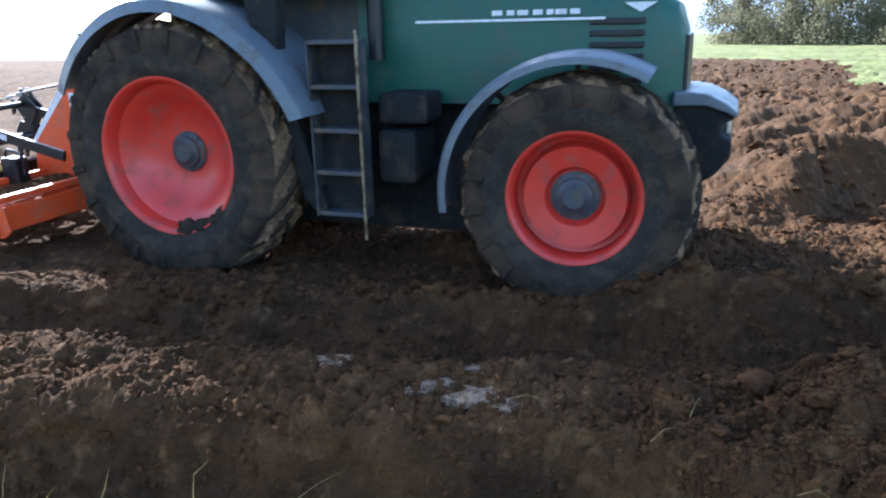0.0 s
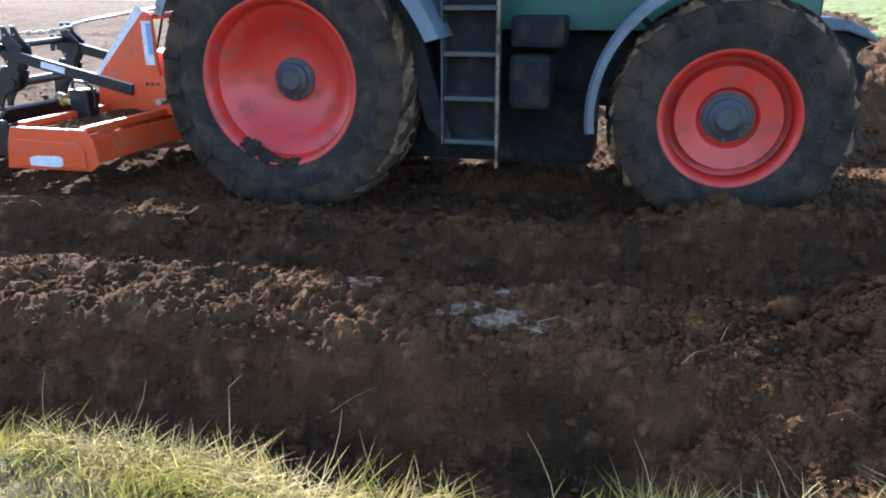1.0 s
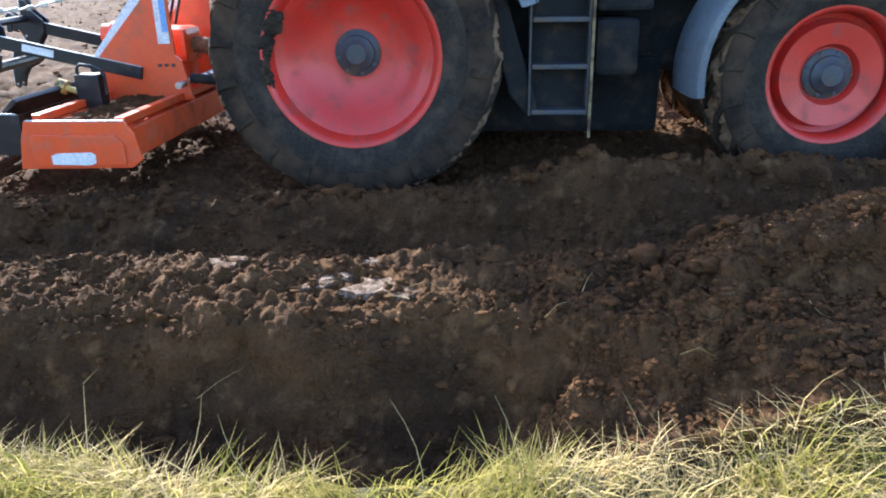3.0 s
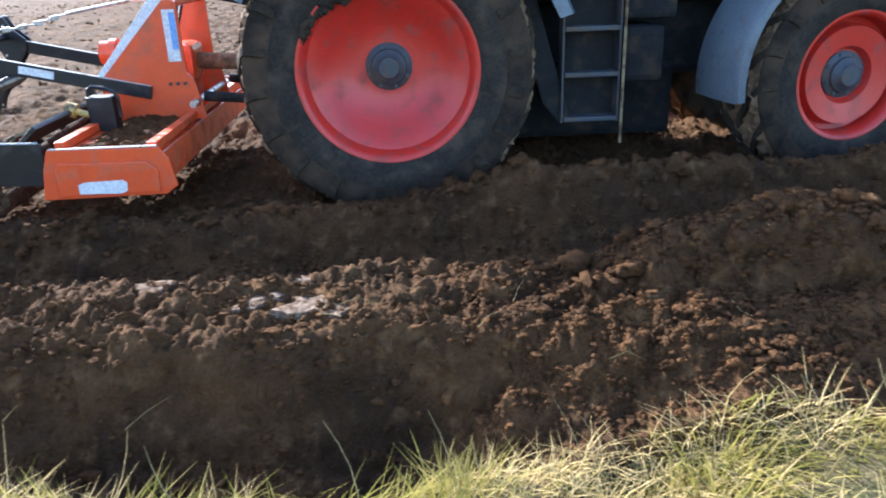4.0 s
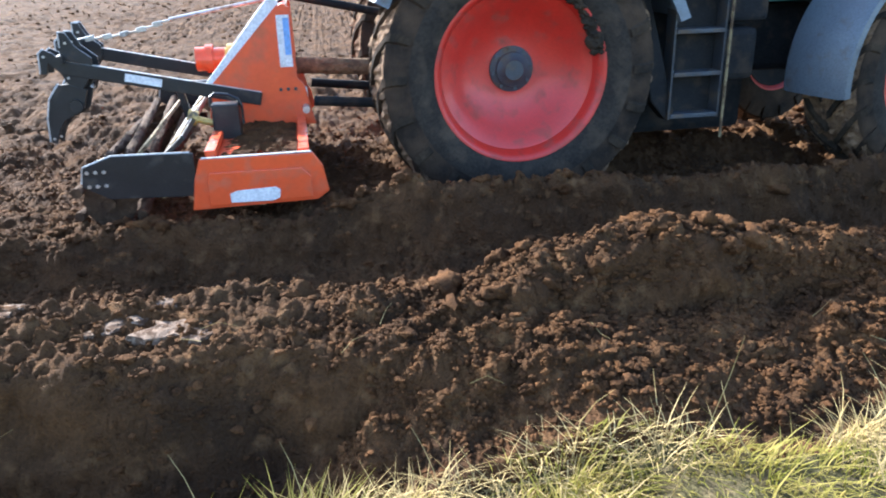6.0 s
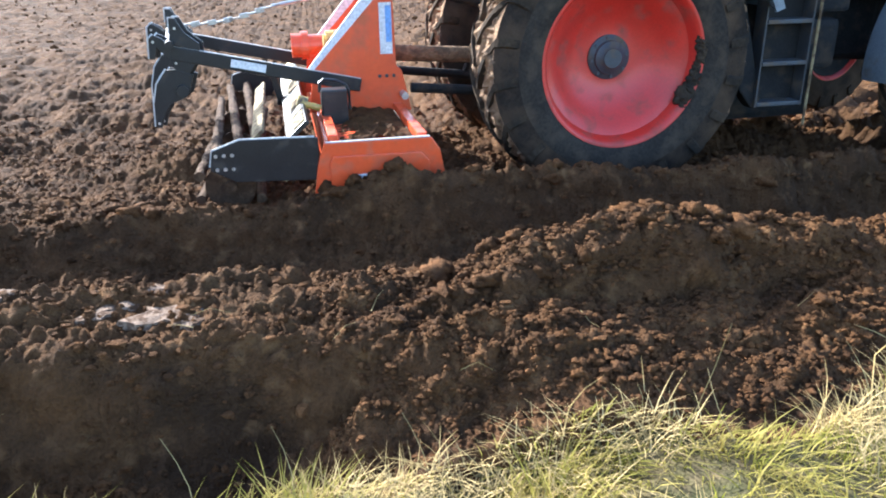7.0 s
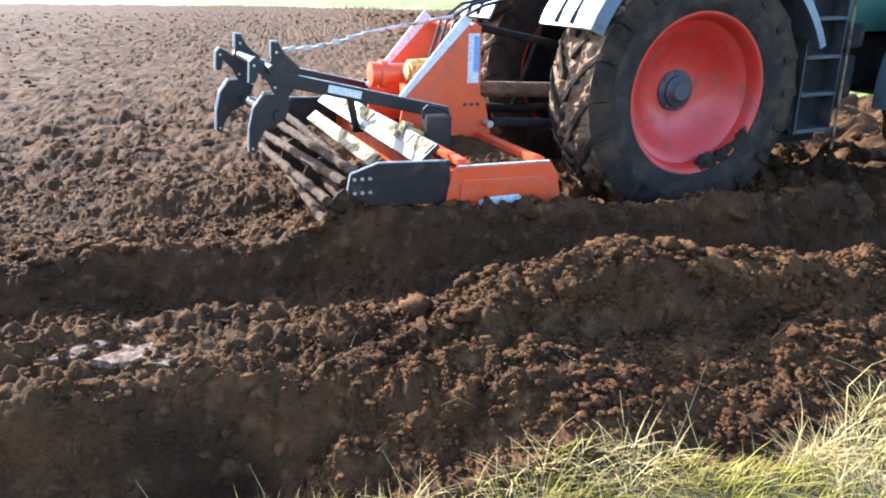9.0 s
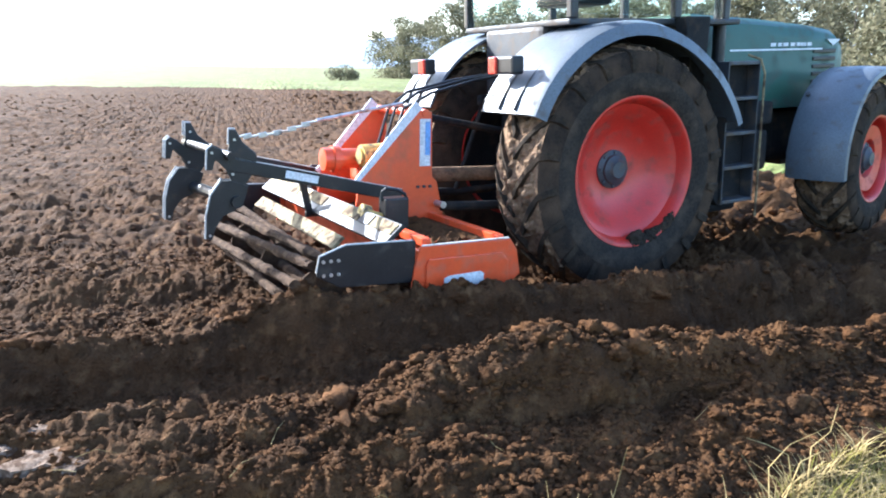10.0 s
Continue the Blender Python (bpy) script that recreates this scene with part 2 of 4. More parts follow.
def tube(bm, pts, r, n=8):
    """A bent round bar through pts."""
    pts = [Vector(p) for p in pts]
    rings = []
    for i, p in enumerate(pts):
        d = (pts[min(i + 1, len(pts) - 1)] - pts[max(i - 1, 0)]).normalized()
        q = d.to_track_quat("Z", "Y")
        rings.append([bm.verts.new(p + q @ Vector((r * math.cos(2 * math.pi * k / n), r * math.sin(2 * math.pi * k / n), 0))) for k in range(n)])
    for a, b in zip(rings, rings[1:]):
        for k in range(n):
            bm.faces.new((a[k], a[(k + 1) % n], b[(k + 1) % n], b[k]))
    bm.faces.new(rings[0][::-1])
    bm.faces.new(rings[-1])
    return bm


def arch(bm, r0, r1, y0, y1, a0, a1, n=24, cx=0.0, cz=0.0):
    """A curved plate round the y axis between two radii and two angles (degrees)."""
    rings = []
    for i in range(n + 1):
        a = radians(a0 + (a1 - a0) * i / n)
        c, s = math.cos(a), math.sin(a)
        rings.append([bm.verts.new((cx + r * c, y, cz + r * s)) for r, y in ((r0, y0), (r1, y0), (r1, y1), (r0, y1))])
    for p, q in zip(rings, rings[1:]):
        for j in range(4):
            bm.faces.new((p[j], p[(j + 1) % 4], q[(j + 1) % 4], q[j]))
    bm.faces.new(rings[0])
    bm.faces.new(rings[-1][::-1])
    return bm


# ---- ground ----
def value_noise(x, y, seed):
    xi, yi = np.floor(x).astype(np.int64), np.floor(y).astype(np.int64)
    fx, fy = x - xi, y - yi
    fx, fy = fx * fx * (3 - 2 * fx), fy * fy * (3 - 2 * fy)

    def h(a, b):
        n = (a * 374761393 + b * 668265263 + seed * 1442695041) & 0x7FFFFFFF
        n = ((n ^ (n >> 13)) * 1274126177) & 0x7FFFFFFF
        return ((n ^ (n >> 16)) & 0xFFFF) / 65535.0
    return (h(xi, yi) * (1 - fx) + h(xi + 1, yi) * fx) * (1 - fy) + (h(xi, yi + 1) * (1 - fx) + h(xi + 1, yi + 1) * fx) * fy - 0.5


def verge_edge(x):
    return np.interp(x, [-6, -3, -1.6, -1.2, -0.8, -0.4, 0, 0.6, 1.2, 1.5, 1.9, 2.2, 2.6, 3.1, 5, 9],
                     [2.24, 2.24, 2.27, 2.24, 2.07, 2.06, 2.14, 2.15, 2.11, 2.08, 1.92, 1.98, 2.18, 2.25, 2.43, 2.53])


def height(x, y):
    """The lie of the land: grass verge, ditch, banks of turned soil, harrowed field, meadow."""
    wob = 0.10 * value_noise(x * 1.3, y * 0.3, 5) + 0.06 * value_noise(x * 4, y * 1.5, 6)
    ye = verge_edge(x) + 0.04 * value_noise(x * 9, y * 0, 7)
    u = y + wob
    d = y - ye
    left = np.interp(u, [2.28, 2.5, 2.66, 2.76, 3.0, 3.15, 3.30, 3.7, 4.10, 4.26, 4.46, 4.8, 6], [-0.36, -0.26, 0.08, 0.16, 0.21, 0.24, 0.06, -0.08, -0.09, 0.15, 0.13, 0.03, 0.02])
    right = np.interp(u, [2.0, 2.2, 2.45, 2.68, 2.80, 2.92, 3.02, 3.24, 3.6, 4.02, 4.16, 4.46, 4.72, 6],
                      [0.02, 0.11, 0.21, 0.24, 0.40, 0.44, 0.40, 0.10, -0.03, -0.02, 0.15, 0.15, 0.03, 0.02])
    right = right * np.where((u > 2.7) & (u < 3.4), np.interp(x, [1.2, 1.6, 1.9, 2.2, 3.2, 5], [0.95, 1.10, 1.16, 1.0, 0.95, 0.6]), 1)
    stray = 0.5 * value_noise(x * 2.1, y * 3.7, 71) + 0.25 * value_noise(x * 6, y * 9, 72)
    k = np.clip((x - 0.45 + stray) / 0.9, 0, 1)
    low = np.clip((2.84 - u) / 0.16, 0, 1)
    k = k * (1 - low) + np.clip((x - 0.30 + 0.6 * stray) / 0.5, 0, 1) * low
    k = k * k * (3 - 2 * k)
    soil = left * (1 - k) + right * k
    soil = soil - 0.24 * (1 - np.clip((x - 0.7) / 0.6, 0, 1)) * np.clip((2.62 - u) / 0.35, 0, 1) * k
    soil = soil + 0.13 * np.exp(-((y - 5.9) / 0.42) ** 4) * np.clip((x + 1.2) / 0.6, 0, 1) * np.clip((7 - x) / 2, 0, 1)
    q = np.clip((x - 0.15) / 0.85, 0, 1)
    soil = soil + 0.20 * q * q * (3 - 2 * q) * np.exp(-((u - 4.33 + 0.13 * np.clip((x - 0.5) / 0.6, 0, 1)) / 0.16) ** 2)
    rough = np.clip((d + 0.02) / 0.15, 0, 1) * np.clip((140 - y) / 80, 0.0, 1)
    near = np.where(y < 12, 1.0 + 0.7 * np.clip((y - 5) / 1.5, 0, 1) * np.clip((12 - y) / 3, 0.3, 1), np.clip(y / 16, 0.9, 1.3))
    lump = np.abs(value_noise(x * 7, y * 7, 1)) * 0.060 + np.abs(value_noise(x * 15, y * 15, 2)) * 0.045 + np.abs(value_noise(x * 29, y * 29, 3)) * 0.045 * np.clip((8 - y) / 2, 0, 1) + np.abs(value_noise(x * 52, y * 52, 14)) * 0.040 * np.clip((5.8 - y) / 1, 0, 1)
    soil = soil + rough * near * (1 + 1.3 * np.clip((x - 3.2) / 1.5, 0, 1)) * (lump - 0.05 + np.clip((y - 6) / 4, 0, 1) * (0.10 * np.abs(value_noise(x * 3.1, y * 3.1, 15)) + 0.07 * np.abs(value_noise(x * 6.3, y * 5.1, 16))) + 0.06 * value_noise(x * 2.6, y * 2.6, 4))
    soil = soil + np.clip((x - 3.7) / 1.2, 0, 1) * np.clip((40 - y) / 20, 0, 1) * rough * (0.26 * np.abs(value_noise(x * 2.7, y * 2.7, 51)) + 0.20 * np.abs(value_noise(x * 5.5, y * 5.5, 52)) - 0.10)
    heap = np.clip((d - 0.1) / 0.2, 0, 1) * np.clip((5.6 - y) / 0.6, 0, 1)
    soil = soil + heap * (0.06 * value_noise(x * 3.3, y * 4.6, 73) + (0.045 + 0.035 * np.clip((x - 0.6) / 0.8, 0, 1)) * (np.abs(value_noise(x * 8.5, y * 9.5, 74)) - 0.17) + 0.065 * (np.abs(value_noise(x * 19, y * 19, 75)) - 0.17))
    b = (x - 1.9) * -0.72 + (y - 7.0) * 0.69 + 0.35 * value_noise(x * 1.1, y * 1.1, 61)
    e = np.clip((b + 0.30) / 0.5, 0, 1)
    soil = soil + 0.42 * e * e * (3 - 2 * e) * np.clip((7 - b) / 5, 0, 1) * np.clip((x - 1.5) / 0.9, 0, 1) * (1 + 0.8 * value_noise(x * 2.3, y * 2.3, 62))
    top = -0.18 + 0.19 * np.clip((x - 0.95) / 0.6, 0, 1) + 0.05 * value_noise(x * 3, y * 3, 8) + 0.03 * value_noise(x * 11, y * 11, 9)
    top = top - 0.05 * np.clip((1.2 - y) / 2, 0, 1)
    g = np.clip((d + 0.05) / 0.09, 0, 1)
    g = g * g * (3 - 2 * g)
    far = np.clip((y - 40) / 100, 0, 1) * 0.5 * value_noise(x * 0.02, y * 0.02, 10)
    return top * (1 - g) + soil * g + far


def is_meadow(x, y):
    edge = np.interp(x, [-200, -20, 0, 8, 17, 24, 60], [62, 60, 58, 53, 47, 34, 20]) + 3 * value_noise(x * 0.3, y * 0.3, 11)
    side = np.interp(y, [0, 10, 20, 25, 35, 52, 60], [9, 9, 9.2, 9.8, 12.8, 17.5, 20]) + 1.2 * value_noise(x * 0.4, y * 0.4, 12)
    return (y > edge) | (x > side)


def spread_axis(a, b, step, ratio_lo, lo, ratio_hi, hi):
    mid = list(np.arange(a, b, step))
    s, v, low = step, a, []
    while v > lo:
        s *= ratio_lo
        v -= s
        low.append(v)
    s, v, high = step, mid[-1], []
    while v < hi:
        s *= ratio_hi
        v += s
        high.append(v)
    return np.array(low[::-1] + mid + high)


def build_ground():
    xs = spread_axis(-2.7, 3.9, 0.0120, 1.030, -900, 1.030, 900)
    ys = spread_axis(1.75, 4.5, 0.0120, 1.10, -300, 1.0105, 1500)
    X, Y = np.meshgrid(xs, ys)
    Z = height(X, Y)
    nx, ny = len(xs), len(ys)
    bank = np.clip((Y - 2.15) / 0.2, 0, 1) * np.clip((5.2 - Y) / 0.6, 0, 1) * np.clip((X + 4) / 1, 0, 1) * np.clip((6 - X) / 1, 0, 1)
    shove = 0.05 * value_noise(X * 5, Z * 9 + Y * 3, 41) + 0.028 * value_noise(X * 13, Z * 17 + Y * 6, 42) + 0.018 * value_noise(X * 30, Z * 34 + Y * 10, 43)
    Y = Y + bank * shove
    co = np.stack([X, Y, Z], -1).reshape(-1, 3)
    i = (np.arange(ny - 1)[:, None] * nx + np.arange(nx - 1)[None, :]).ravel()
    quads = np.stack([i, i + 1, i + nx + 1, i + nx], 1)
    cx, cy = (X[:-1, :-1] + X[1:, 1:]).ravel() / 2, (Y[:-1, :-1] + Y[1:, 1:]).ravel() / 2
    mi = np.where(is_meadow(cx, cy), 2, np.where(cy < verge_edge(cx) - 0.01 + 0.06 * value_noise(cx * 14, cy * 14, 13), 1, 0))
    me = bpy.data.meshes.new("ground")
    me.vertices.add(len(co))
    me.vertices.foreach_set("co", co.ravel())
    me.loops.add(quads.size)
    me.loops.foreach_set("vertex_index", quads.ravel())
    me.polygons.add(len(quads))
    me.polygons.foreach_set("loop_start", np.arange(0, quads.size, 4))
    for mt in (M_soil, M_turf, M_meadow):
        me.materials.append(mt)
    me.polygons.foreach_set("material_index", mi.astype(np.int32))
    me.polygons.foreach_set("use_smooth", np.ones(len(quads), dtype=bool))
    me.update(calc_edges=True)
    me.validate()
    return tagged(new("ground", me), "dark brown harrowed field soil with grass verge and far meadow", "ground", kind="structure")


build_ground()


def soup(name, verts, faces, material, smooth=False):
    me = bpy.data.meshes.new(name)
    me.from_pydata(verts, [], faces)
    me.materials.append(material)
    if smooth:
        me.polygons.foreach_set("use_smooth", [True] * len(me.polygons))
    return new(name, me)


rng = np.random.default_rng(4)


def bank_lumps():
    """Fist-sized and larger lumps broken from the banks, lying on their crests."""
    bm = bmesh.new()
    bmesh.ops.create_icosphere(bm, subdivisions=3, radius=1.0)
    base = np.array([v.co[:] for v in bm.verts])
    tris = np.array([[v.index for v in f.verts] for f in bm.faces])
    bm.free()
    r = np.random.default_rng(17)
    xs, ys, ss = [], [], []
    for mid, spread, a, b, count, lo, hi in ((2.95, 0.10, 0.2, 4.6, 90, 0.014, 0.060), (2.95, 0.12, -2.6, 0.2, 30, 0.010, 0.026), (2.50, 0.16, 0.9, 4.6, 130, 0.010, 0.032),
                                             (4.30, 0.10, -2.6, 4.0, 120, 0.014, 0.055), (3.4, 0.30, -2.4, 4.4, 40, 0.012, 0.035), (5.0, 0.40, -3.0, 4.2, 120, 0.015, 0.05),
                                             (7.4, 0.9, 2.2, 6.0, 200, 0.02, 0.07)):
        xs.append(r.uniform(a, b, count))
        ys.append(r.normal(mid, spread, count))
        ss.append(lo + (hi - lo) * r.random(count) ** 2.4)
    x, y, s = np.concatenate(xs), np.concatenate(ys), np.concatenate(ss)
    keep = (y > verge_edge(x) + 0.12) & ~((x > -1.2) & (x < 0.3) & (y > 2.8) & (y < 3.25))
    x, y, s = x[keep], y[keep], s[keep]
    V = np.repeat(base[None], len(x), 0)
    ox, oy = r.uniform(0, 90, len(x))[:, None], r.uniform(0, 90, len(x))[:, None]
    bulge = 1 + 0.75 * value_noise(V[:, :, 0] * 1.5 + ox, V[:, :, 1] * 1.5 + V[:, :, 2] * 1.1 + oy, 81) + 0.7 * value_noise(V[:, :, 0] * 3.6 + ox + V[:, :, 2] * 2, V[:, :, 1] * 3.6 - V[:, :, 2] * 3 + oy, 82) + 0.5 * value_noise(V[:, :, 0] * 8 + ox - V[:, :, 2] * 6, V[:, :, 1] * 8 + V[:, :, 2] * 5 + oy, 83)
    V = V * bulge[:, :, None] * np.stack([r.uniform(0.8, 1.6, len(x)), r.uniform(0.7, 1.3, len(x)), r.uniform(0.55, 0.95, len(x))], 1)[:, None, :]
    V = V * s[:, None, None] + np.stack([x, y, height(x, y) + s * 0.18], 1)[:, None, :]
    return V.reshape(-1, 3), (tris[None] + (np.arange(len(x)) * len(base))[:, None, None]).reshape(-1, 3)


def scatter_clods():
    """Crumbs and clods of turned soil lying on the ground."""
    bm = bmesh.new()
    bmesh.ops.create_icosphere(bm, subdivisions=1, radius=1.0)
    base = np.array([v.co[:] for v in bm.verts])
    tris = np.array([[v.index for v in f.verts] for f in bm.faces])
    bm.free()
    n = 60000
    x = rng.uniform(-3.4, 4.8, n)
    y = 2.1 + 5.5 * rng.random(n) ** 1.6
    keep = (y > verge_edge(x) + 0.06) & (rng.random(n) < 0.55 + 1.2 * value_noise(x * 5, y * 5, 31))
    x, y = x[keep], y[keep]
    s = 0.004 + 0.015 * rng.random(len(x)) ** 2.6
    s = np.where(rng.random(len(x)) < 0.004, rng.uniform(0.022, 0.036, len(x)), s)
    # crumbs crowding the lower bench and the crest behind it
    xb, yb = rng.uniform(0.4, 4.6, 16000), rng.uniform(2.2, 3.15, 16000)
    ok = yb > verge_edge(xb) + 0.08
    x, y = np.append(x, xb[ok]), np.append(y, yb[ok])
    s = np.append(s, 0.003 + 0.012 * rng.random(int(ok.sum())) ** 2.5)
    # coarser clods out over the field
    yf = 6 + 38 * rng.random(12000) ** 1.4
    xf = (rng.random(12000) - 0.36) * (8 + 1.3 * yf)
    ok = ~is_meadow(xf, yf)
    xf, yf = xf[ok], yf[ok]
    x, y = np.append(x, xf), np.append(y, yf)
    s = np.append(s, (0.008 + 0.035 * rng.random(len(xf)) ** 3) * (0.7 + yf / 40) * np.where(xf > 4, 1.8, 1.0))
    z = height(x, y) + s * 0.25
    V = np.repeat(base[None], len(x), 0)
    V = V * (1 + rng.uniform(-0.5, 0.5, V.shape))
    V = V * np.stack([rng.uniform(0.7, 1.5, len(x)), rng.uniform(0.7, 1.5, len(x)), rng.uniform(0.5, 0.95, len(x))], 1)[:, None, :]
    V = V * s[:, None, None] + np.stack([x, y, z], 1)[:, None, :]
    F = (tris[None] + (np.arange(len(x)) * len(base))[:, None, None]).reshape(-1, 3)
    V = V.reshape(-1, 3)
    more, faces = bank_lumps()
    ob = soup("soil_clods", np.concatenate([V, more]).tolist(), F.tolist() + (faces + len(V)).tolist(), M_clod)
    rounded = np.zeros(len(ob.data.polygons), dtype=bool)
    rounded[len(F):] = True
    ob.data.polygons.foreach_set("use_smooth", rounded)
    tagged(ob, "loose brown clods and crumbs of turned soil", "clods", kind="stuff")


scatter_clods()


def blades(x, y, length, width, lean, heading, z0, segs=3):
    """Curved tapering blades as vertex and face arrays."""
    n = len(x)
    V = np.zeros((n, 2 * segs + 1, 3))
    t = np.linspace(0, 1, segs + 1)
    dx, dy = np.cos(heading), np.sin(heading)
    for j, tt in enumerate(t):
        out = length * lean * tt ** 1.6
        up = length * np.sqrt(np.maximum(1 - lean ** 2 * 0.8, 0.05)) * (tt - 0.35 * lean * tt * tt)
        px, py, pz = x + dx * out, y + dy * out, z0 + up
        w = width * (1 - tt) ** 0.7 * 0.5
        if j < segs:
            V[:, 2 * j] = np.stack([px - dy * w, py + dx * w, pz], 1)
            V[:, 2 * j + 1] = np.stack([px + dy * w, py - dx * w, pz], 1)
        else:
            V[:, 2 * j] = np.stack([px, py, pz], 1)
    f = []
    for j in range(segs - 1):
        f += [(2 * j, 2 * j + 1, 2 * j + 3), (2 * j, 2 * j + 3, 2 * j + 2)]
    f.append((2 * segs - 2, 2 * segs - 1, 2 * segs))
    F = (np.array(f)[None] + (np.arange(n) * (2 * segs + 1))[:, None, None]).reshape(-1, 3)
    return V.reshape(-1, 3), F


def build_grass():
    n = 23000
    x = rng.uniform(-3.2, 5.0, n)
    y = verge_edge(x) + 0.03 - 0.95 * rng.random(n) ** 1.3
    clump = value_noise(x * 3.5, y * 3.5, 21)
    keep = rng.random(n) < 0.7 + 1.3 * clump
    x, y, clump = x[keep], y[keep], clump[keep]
    n = len(x)
    L = (0.07 + 0.17 * rng.random(n) ** 1.8) * (1.1 + clump * 1.2) * np.clip(0.45 + (verge_edge(x) - y) / 0.14, 0.45, 1)
    lean = np.clip(rng.normal(0.76, 0.2, n), 0.05, 0.98)
    head = rng.normal(0, 0.9, n) + 9.0 * value_noise(x * 3.2, y * 3.2, 22)
    V, F = blades(x, y, L, rng.uniform(0.0035, 0.0095, n), lean, head, height(x, y) - 0.005)
    tagged(soup("verge_grass", V.tolist(), F.tolist(), M_grass), "short yellow-green grass on the field verge", "grass", kind="stuff")
    n = 13000
    x = rng.uniform(-3.2, 5.0, n)
    y = verge_edge(x) + 0.01 - 0.85 * rng.random(n) ** 1.8
    keep = value_noise(x * 2.2, y * 2.2, 23) > 0.0
    x, y = x[keep], y[keep]
    n = len(x)
    V, F = blades(x, y, rng.uniform(0.07, 0.22, n), rng.uniform(0.002, 0.006, n), np.clip(rng.normal(0.9, 0.1, n), 0, 0.99),
                  rng.uniform(0, 2 * np.pi, n), height(x, y) + rng.uniform(0.0, 0.05, n))
    tagged(soup("dry_grass", V.tolist(), F.tolist(), M_straw), "dry straw-coloured dead grass on the verge", "dry grass", kind="stuff")
    n = 30000
    x = rng.uniform(-6, 8, n)
    y = verge_edge(x) - 0.75 - 3.8 * rng.random(n)
    V, F = blades(x, y, rng.uniform(0.06, 0.14, n), rng.uniform(0.008, 0.018, n), rng.uniform(0.2, 0.9, n), rng.uniform(0, 6.28, n), height(x, y) - 0.005, 2)
    tagged(soup("path_grass", V.tolist(), F.tolist(), M_grass), "sparse grass of the verge beside the field", "grass", kind="stuff")


build_grass()



# ---- stalks, sticks and pale sods ----
def stalk(name, pts, r, material, label, category):
    bm = bmesh.new()
    n = len(pts)
    pts = [Vector(p) for p in pts]
    rings = []
    for i, p in enumerate(pts):
        d = (pts[min(i + 1, n - 1)] - pts[max(i - 1, 0)]).normalized()
        q = d.to_track_quat("Z", "Y")
        rr = r * (1 - 0.75 * i / (n - 1))
        rings.append([bm.verts.new(p + q @ Vector((rr * math.cos(k * 2.094), rr * math.sin(k * 2.094), 0))) for k in range(3)])
    for a, b in zip(rings, rings[1:]):
        for k in range(3):
            bm.faces.new((a[k], a[(k + 1) % 3], b[(k + 1) % 3], b[k]))
    bm.faces.new(rings[0][::-1])
    bm.faces.new(rings[-1])
    return tagged(part(name, bm, material), label, category, group="stalks on the verge")


def on(x, y, up=0.0):
    return (x, y, float(height(np.array([x]), np.array([y]))[0]) + up)


for foot, tip, bend in (((1.50, 2.08), (1.524, 2.247, 0.201), 0.0), ((1.42, 1.84), (1.572, 1.805, 0.555), 0.02), ((1.40, 2.06), (1.46, 2.12, 0.17), 0.05),
                        ((-1.22, 2.18), (-1.345, 2.486, -0.02), 0.0), ((-1.72, 2.20), (-1.60, 2.33, 0.08), 0.03), ((-1.95, 2.22), (-2.05, 2.36, 0.06), -0.03),
                        ((0.28, 2.02), (0.22, 2.20, 0.08), 0.03), ((-0.55, 2.0), (-0.72, 2.16, 0.05), -0.02), ((2.02, 1.94), (2.16, 2.12, 0.20), 0.04),
                        ((0.75, 2.08), (0.66, 2.24, 0.06), 0.02), ((-0.02, 2.02), (-0.14, 2.22, 0.06), 0.03), ((2.35, 2.05), (2.30, 2.2, 0.22), 0.02),
                        ((-0.9, 2.08), (-0.82, 2.30, 0.04), 0.03), ((1.05, 2.04), (1.12, 2.24, 0.06), 0.02), ((1.75, 1.92), (1.70, 2.1, 0.22), -0.02)):
    a = Vector(on(*foot, -0.01))
    b = Vector(tip)
    side = Vector((1, 0.2, 0))
    stalk("grass_stalk", [a.lerp(b, f) + side * bend * math.sin(math.pi * f) for f in (0, 0.25, 0.5, 0.75, 1.0)], 0.0030, M_straw,
          "tall dry grass stalk standing on the verge", "grass stalk")
for pts in (((1.19, 2.10), (1.22, 2.12, 0.10), (1.27, 2.12, 0.17), (1.335, 2.12, 0.215)), ((1.26, 2.11), (1.34, 2.12, 0.095), (1.40, 2.12, 0.10), (1.47, 2.12, 0.115)),
            ((2.33, 2.05), (2.36, 2.12, 0.20), (2.46, 2.14, 0.27), (2.60, 2.12, 0.33)), ((2.46, 2.06), (2.44, 2.12, 0.24), (2.36, 2.15, 0.28), (2.28, 2.16, 0.31)),
            ((2.55, 2.12), (2.60, 2.18, 0.22), (2.70, 2.20, 0.26), (2.74, 2.22, 0.36)), ((2.40, 2.08), (2.52, 2.14, 0.19), (2.64, 2.16, 0.21), (2.76, 2.15, 0.20))):
    stalk("grass_stalk", [on(*pts[0]), *pts[1:]], 0.0035, M_straw, "curved dry grass stalk standing on the verge", "grass stalk")
e = Vector((-1.345, 2.486, -0.02))
stalk("grass_stalk", [e, e + Vector((0.05, 0.03, 0.045))], 0.003, M_straw, "bent tip of a dry grass stalk", "grass stalk")
